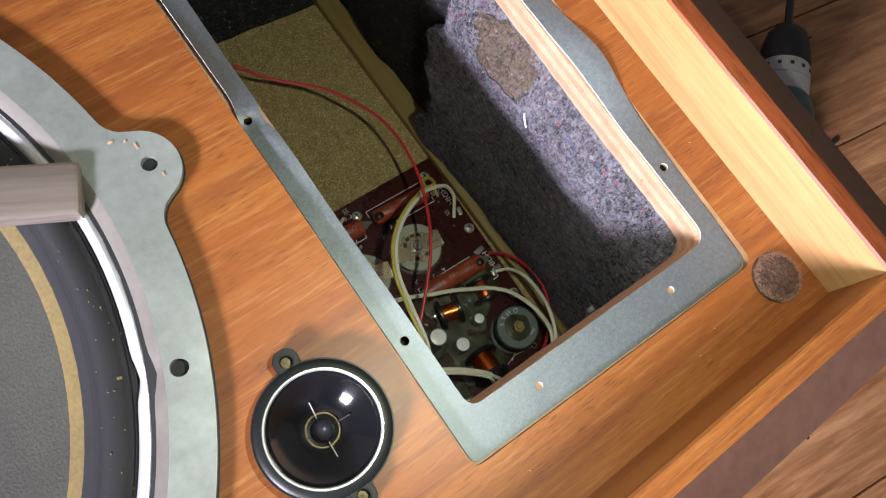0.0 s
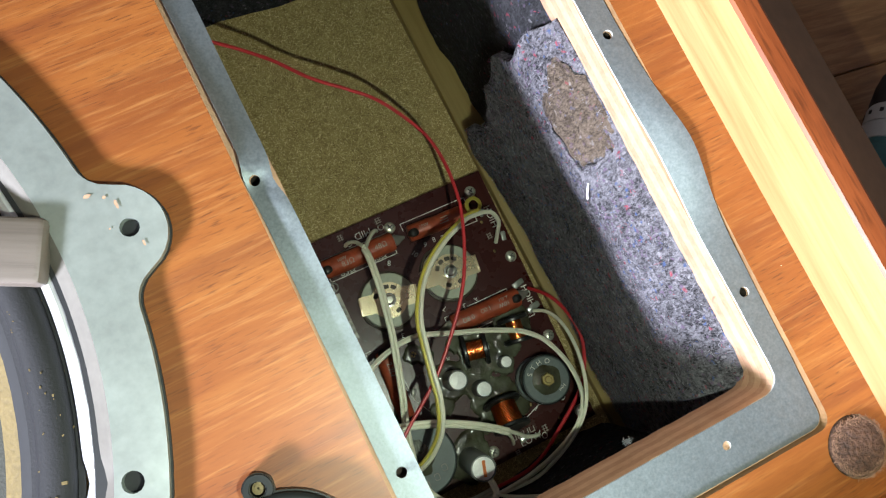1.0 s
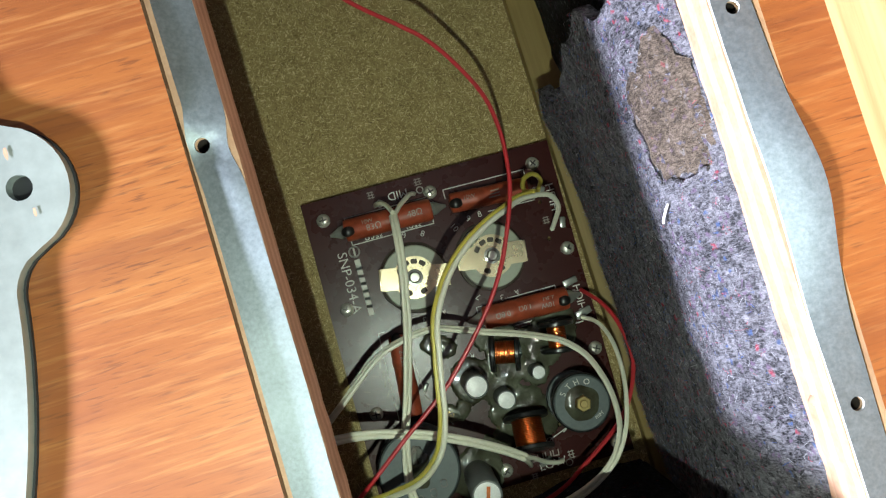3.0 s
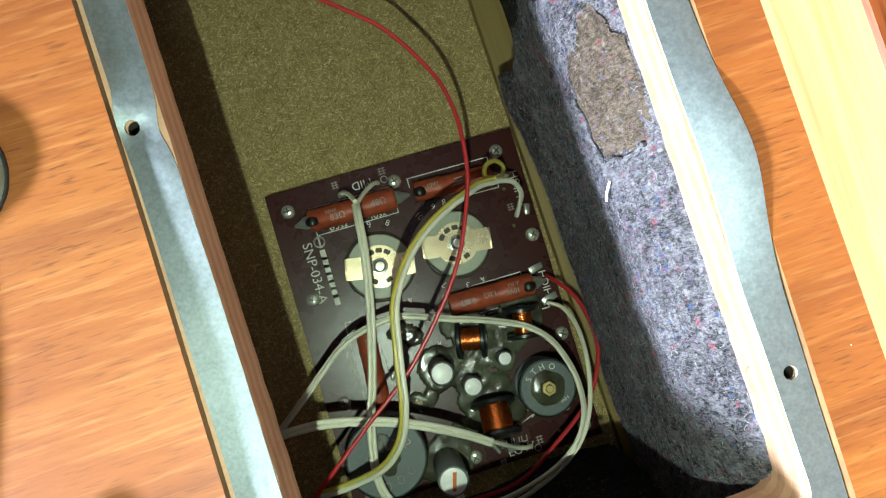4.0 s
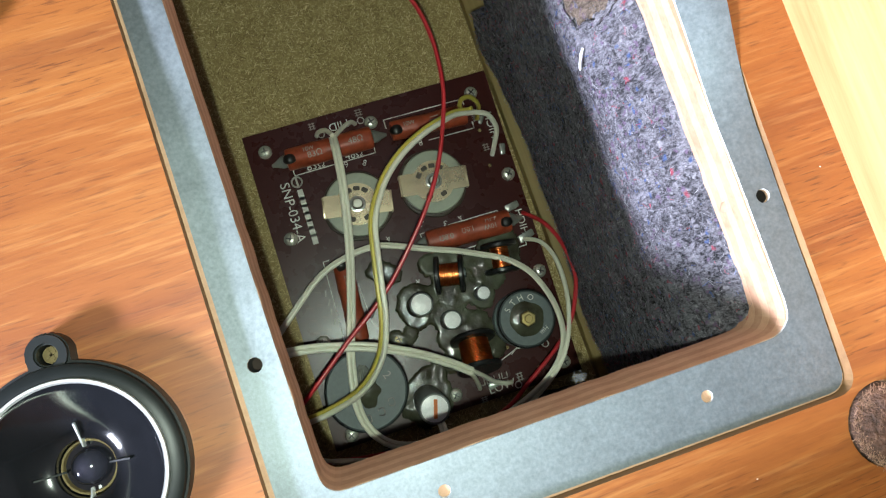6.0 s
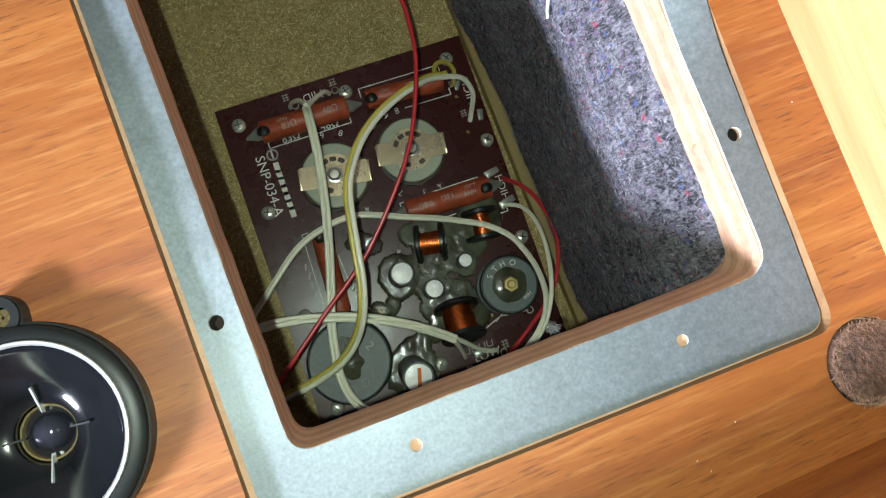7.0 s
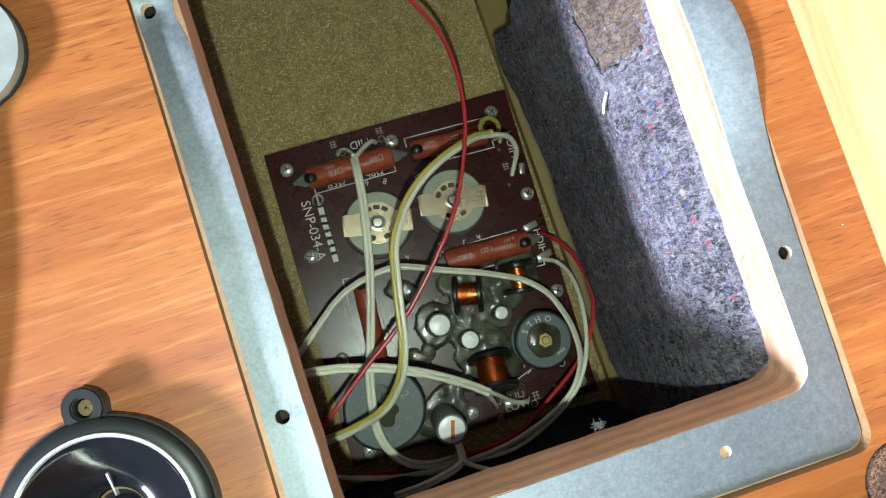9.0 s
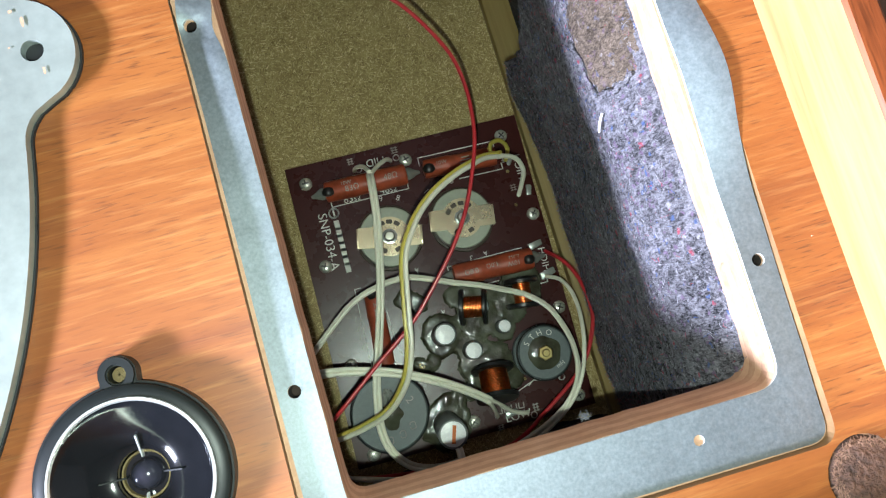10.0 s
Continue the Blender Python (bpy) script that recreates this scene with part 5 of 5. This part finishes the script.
MIDW = [(0.0440, 0.0945, -0.1900), (0.0432, 0.0870, -0.1830), (0.0410, 0.0710, -0.1795), (0.0370, 0.0520, -0.1790), (0.0335, 0.0380, -0.1790), (0.0290, 0.0230, -0.1790), (0.0240, 0.0080, -0.1790), (0.0185, -0.0070, -0.1795), (0.0145, -0.0230, -0.1800), (0.0130, -0.0350, -0.1810), (0.0150, -0.0460, -0.1830), (0.0220, -0.0560, -0.1870), (0.0340, -0.0620, -0.1930), (0.0500, -0.0640, -0.1990)]
cable("white_twin_cable", "cream twin cable hanging from the MID pads over the board", [
    (MIDW, 0.0011, -0.00105, "white_wire", "strand"), (MIDW, 0.0011, 0.00105, "white_wire", "strand"),
    ([(0.0372, 0.1045, -0.2155), (0.0385, 0.1045, -0.2090), (0.0420, 0.1020, -0.2000), (0.0442, 0.0960, -0.1900)], 0.0012, 0, "white_wire", "pigtail"),
    ([(0.0585, 0.1045, -0.2150), (0.0560, 0.1040, -0.2070), (0.0500, 0.1000, -0.1990), (0.0445, 0.0945, -0.1895)], 0.0012, 0, "white_wire", "pigtail")])
HIGHW = [(0.1130, 0.0832, -0.1800), (0.1030, 0.0830, -0.1720), (0.0940, 0.0800, -0.1640), (0.0830, 0.0760, -0.1580), (0.0700, 0.0690, -0.1510), (0.0590, 0.0600, -0.1450), (0.0505, 0.0490, -0.1390), (0.0460, 0.0400, -0.1370), (0.0430, 0.0280, -0.1360), (0.0400, 0.0140, -0.1360), (0.0375, 0.0020, -0.1370), (0.0325, -0.0110, -0.1410), (0.0250, -0.0205, -0.1500), (0.0170, -0.0260, -0.1580), (0.0080, -0.0290, -0.1660), (-0.0020, -0.0310, -0.1720), (-0.0140, -0.0320, -0.1780)]
cable("yellow_white_cable", "yellow and cream twin cable arching up from the HIGH pads", [
    (HIGHW, 0.0013, -0.0005, "white_wire", "strand"), ([(x, y, z - 0.0009) for x, y, z in HIGHW], 0.0011, 0.0014, "yellow_wire", "strand"),
    ([(0.1225, 0.0650, -0.2130), (0.1245, 0.0700, -0.2050), (0.1255, 0.0750, -0.1960), (0.1210, 0.0810, -0.1860), (0.1120, 0.0830, -0.1790)], 0.0013, 0, "white_wire", "pigtail"),
    ([(0.1215, 0.0865, -0.2140), (0.1225, 0.0910, -0.2040), (0.1175, 0.0945, -0.1950), (0.1110, 0.0925, -0.1890), (0.1085, 0.0865, -0.1830), (0.1130, 0.0845, -0.1790)], 0.0012, 0, "yellow_wire", "pigtail")])
LOOP = [(-0.0240, 0.0020, -0.1880), (-0.0100, 0.0120, -0.1850), (0.0020, 0.0210, -0.1830), (0.0130, 0.0290, -0.1830), (0.0220, 0.0332, -0.1830), (0.0320, 0.0355, -0.1830), (0.0410, 0.0362, -0.1830), (0.0490, 0.0352, -0.1830), (0.0590, 0.0312, -0.1840), (0.0705, 0.0262, -0.1865), (0.0835, 0.0212, -0.1900), (0.0965, 0.0152, -0.1950), (0.1070, 0.0092, -0.1960), (0.1150, 0.0000, -0.1920), (0.1185, -0.0115, -0.1860), (0.1190, -0.0225, -0.1800), (0.1160, -0.0335, -0.1720), (0.1095, -0.0425, -0.1660), (0.1000, -0.0500, -0.1650), (0.0860, -0.0570, -0.1700), (0.0680, -0.0630, -0.1800), (0.0450, -0.0650, -0.1880), (0.0200, -0.0640, -0.1950), (-0.0080, -0.0560, -0.2000)]
cable("white_loop_cable", "cream twin cable looping across the board to the cabinet corner", [(LOOP, 0.0011, 0.0005, "white_wire", "strand"), ([(x, y, z - 0.0018) for x, y, z in LOOP], 0.0011, -0.0006, "white_wire", "strand")])
WH = [(0.1228, 0.0165, -0.2100), (0.1275, 0.0125, -0.2010), (0.1290, 0.0040, -0.1900), (0.1270, -0.0080, -0.1790), (0.1220, -0.0220, -0.1690), (0.1150, -0.0360, -0.1640), (0.1060, -0.0470, -0.1640), (0.0920, -0.0570, -0.1700), (0.0720, -0.0655, -0.1800), (0.0500, -0.0655, -0.1880), (0.0280, -0.0640, -0.1930), (0.0020, -0.0590, -0.1970), (-0.0200, -0.0500, -0.2000)]
cable("white_single_cable", "cream wire from the lower HIGH pad round the board edge", [(WH, 0.0011, 0, "white_wire", "strand")])
RH = [(0.1268, 0.0302, -0.2110), (0.1320, 0.0222, -0.2010), (0.1358, 0.0130, -0.1970), (0.1370, 0.0010, -0.1920), (0.1362, -0.0110, -0.1910), (0.1312, -0.0230, -0.1910), (0.1250, -0.0320, -0.1910), (0.1170, -0.0390, -0.1910), (0.1070, -0.0455, -0.1910), (0.0950, -0.0525, -0.1915), (0.0850, -0.0590, -0.1940), (0.0720, -0.0640, -0.1990), (0.0540, -0.0650, -0.2040), (0.0300, -0.0640, -0.2070), (0.0040, -0.0600, -0.2080), (-0.0200, -0.0540, -0.2080)]
cable("red_single_cable", "red wire from the lower HIGH pad round the board edge", [(RH, 0.0011, 0, "red_wire", "strand")])
LOWW = [(-0.0300, 0.0020, -0.1730), (-0.0090, 0.0012, -0.1715), (0.0040, -0.0010, -0.1710), (0.0140, -0.0040, -0.1710), (0.0260, -0.0082, -0.1710), (0.0380, -0.0140, -0.1720), (0.0500, -0.0212, -0.1750), (0.0620, -0.0300, -0.1810), (0.0700, -0.0370, -0.1860)]
cable("white_low_cable", "cream twin cable soldered at the LOW pads", [
    (LOWW, 0.0012, 0.0011, "white_wire", "strand"), (LOWW, 0.0012, -0.0011, "white_wire", "strand"),
    ([(0.0695, -0.0360, -0.1856), (0.0755, -0.0415, -0.1950), (0.0820, -0.0480, -0.2060), (0.0880, -0.0510, -0.2100), (0.0910, -0.0520, -0.2150)], 0.0012, 0, "white_wire", "pigtail"),
    ([(0.0690, -0.0365, -0.1860), (0.0715, -0.0420, -0.1960), (0.0735, -0.0470, -0.2080), (0.0742, -0.0495, -0.2150)], 0.0012, 0, "white_wire", "pigtail")])
RED = [(-0.0900, 0.2500, -0.1160), (-0.0300, 0.2400, -0.1190), (0.0080, 0.2200, -0.1240), (0.0350, 0.1990, -0.1280), (0.0520, 0.1805, -0.1310), (0.0680, 0.1670, -0.1330), (0.0790, 0.1570, -0.1350), (0.0888, 0.1430, -0.1380), (0.0960, 0.1280, -0.1405), (0.0983, 0.1130, -0.1425), (0.0975, 0.1000, -0.1430), (0.0950, 0.0870, -0.1430), (0.0892, 0.0720, -0.1430), (0.0812, 0.0560, -0.1430), (0.0722, 0.0430, -0.1430), (0.0630, 0.0325, -0.1440), (0.0530, 0.0222, -0.1455), (0.0430, 0.0130, -0.1465), (0.0310, 0.0045, -0.1470), (0.0200, -0.0025, -0.1470), (0.0080, -0.0110, -0.1475), (-0.0020, -0.0180, -0.1480), (-0.0160, -0.0280, -0.1520)]
cable("red_long_cable", "long red wire arching over the board into the dark cabinet", [(RED, 0.00098, 0, "red_wire", "strand")])

CAPW = [(0.0474, -0.0535, -0.1810), (0.0473, -0.0578, -0.1778), (0.0462, -0.0612, -0.1730), (0.0411, -0.0628, -0.1690), (0.0333, -0.0634, -0.1660), (0.0240, -0.0638, -0.1640), (0.0120, -0.0640, -0.1650)]
cable("white_capacitor_cable", "cream twin lead running from the tall capacitor along the cabinet end", [
    (CAPW, 0.0011, 0.0008, "white_wire", "strand"), ([(x, y, z - 0.0009) for x, y, z in CAPW], 0.0011, -0.0009, "white_wire", "strand"),
    ([(0.0462, -0.0610, -0.1733), (0.0505, -0.0640, -0.1690), (0.0565, -0.0655, -0.1560), (0.0640, -0.0660, -0.1360), (0.0700, -0.0665, -0.1120)], 0.0011, 0, "white_wire", "strand")])

lint("lint_tuft", (0.0797, -0.0335, -0.0225), 0.0017, 40, 11, "small white lint tuft caught on the plywood edge")


# ---------------- cordless drill on the floor ----------------
def drill():
    z = FLOOR + 0.036
    axis = Vector((0.76, 0.65, 0)).normalized()
    at = Vector((0.424, 0.020, z))
    m = Matrix.Translation(at) @ axis.to_track_quat("Z", "Y").to_matrix().to_4x4() @ Matrix.Scale(0.84, 4)
    d = empty("cordless_drill", m, "cordless drill with black chuck lying on the plank floor", "drill")
    prof = [(0.0, 0.040), (0.006, 0.0405), (0.014, 0.038), (0.0195, 0.031), (0.0225, 0.018), (0.0235, 0.0), (0.0225, -0.004)]
    bm = lathe(prof, 36)
    for v in bm.verts:
        a = math.atan2(v.co.y, v.co.x)
        if 0.0 < v.co.z < 0.034 and abs(math.sin(6 * a)) > 0.8:
            v.co.xy *= 0.95
    part("chuck", bm, "rubber", d, "black keyless chuck")
    part("bit", lathe([(0.0, 0.085), (0.0035, 0.082), (0.0042, 0.038)], 12), "black_iron", d, "dark driver bit")
    col = part("clutch_collar", lathe([(0.0232, -0.004), (0.0240, -0.006), (0.0245, -0.020), (0.0232, -0.0205), (0.0232, -0.0215), (0.0245, -0.022), (0.0240, -0.036), (0.0225, -0.037)], 40), "grey_plastic", d, "pale grey clutch collar with worn marks")
    bm = bmesh.new()
    for k in range(14):
        a = k * 2 * math.pi / 14
        box(0.0243, 0.0247, -0.0016, 0.0016, -0.0135, -0.0100, bm=bm)
        for v in bm.verts[-8:]:
            v.co = Matrix.Rotation(a, 3, "Z") @ v.co
    part("collar_mark", bm, "rubber", col, soft=False)
    part("motor_housing", lathe([(0.0225, -0.036), (0.028, -0.042), (0.031, -0.060), (0.031, -0.130), (0.026, -0.145), (0, -0.147)], 36), "teal", d, "teal motor housing")
    bm = box(-0.017, 0.017, 0.02, 0.13, -0.125, -0.085, 0.008)
    part("grip", bm, "rubber", d, "black rubber grip", m=pose(0, 0, 0, 0, 0, -60))


drill()


# ---------------- floor planks ----------------
def planks():
    rnd = random.Random(21)
    width, turn = 0.118, -9.0
    R = Matrix.Rotation(radians(turn), 4, "Z")
    made = {}
    for i in range(-24, 25):
        y = 0.012 + i * width
        x = -3.4 + rnd.uniform(0, 0.9)
        while x < 3.6:
            L = rnd.choice((0.9, 1.2))
            c = R @ Vector((x + L / 2, y + width / 2, 0))
            reach = L / 2 + 0.02
            if RX0 + reach < c.x < RX1 - reach and RY0 + 0.17 < c.y < RY1 - 0.17:
                if L not in made:
                    made[L] = mesh_of("plank", box(-L / 2 + 0.0005, L / 2 - 0.0005, -width / 2 + 0.0005, width / 2 - 0.0005, -0.004, 0.0, 0.0008, seg=1), "plank")
                ob = new("plank", made[L])
                ob.parent = floor
                ob.matrix_basis = Matrix.Translation((c.x, c.y, FLOOR)) @ R
            x += L


planks()
bm = bmesh.new()
for x, y, s in ((0.448, -0.054, 0.0035), (0.50, 0.03, 0.0016), (0.255, -0.215, 0.001), (0.36, -0.19, 0.0012)):
    box(x - s, x + s, y - s * 0.5, y + s * 0.5, FLOOR, FLOOR + s * 0.6, bm=bm)
tagged(part("floor_grit", bm, "tape", soft=False), "dark crumbs of grit on the floor", "grit", kind="stuff")
bm = bmesh.new()
rnd = random.Random(31)
for i in range(18):
    x, y = rnd.uniform(-0.03, 0.158), rnd.uniform(-0.085, 0.0)
    if y > -0.060 and x < 0.145:
        continue
    s = rnd.uniform(0.00008, 0.0002)
    tube([(x - s, y, BAF + 0.0001), (x, y + s * rnd.uniform(-1, 1), BAF + 0.00016), (x + s, y + s * rnd.uniform(-1, 1), BAF + 0.0001)], 0.00009, 4, bm, raw=True)
tagged(part("dust", bm, "white_lint"), "specks of pale dust on the veneer", "dust", kind="stuff")
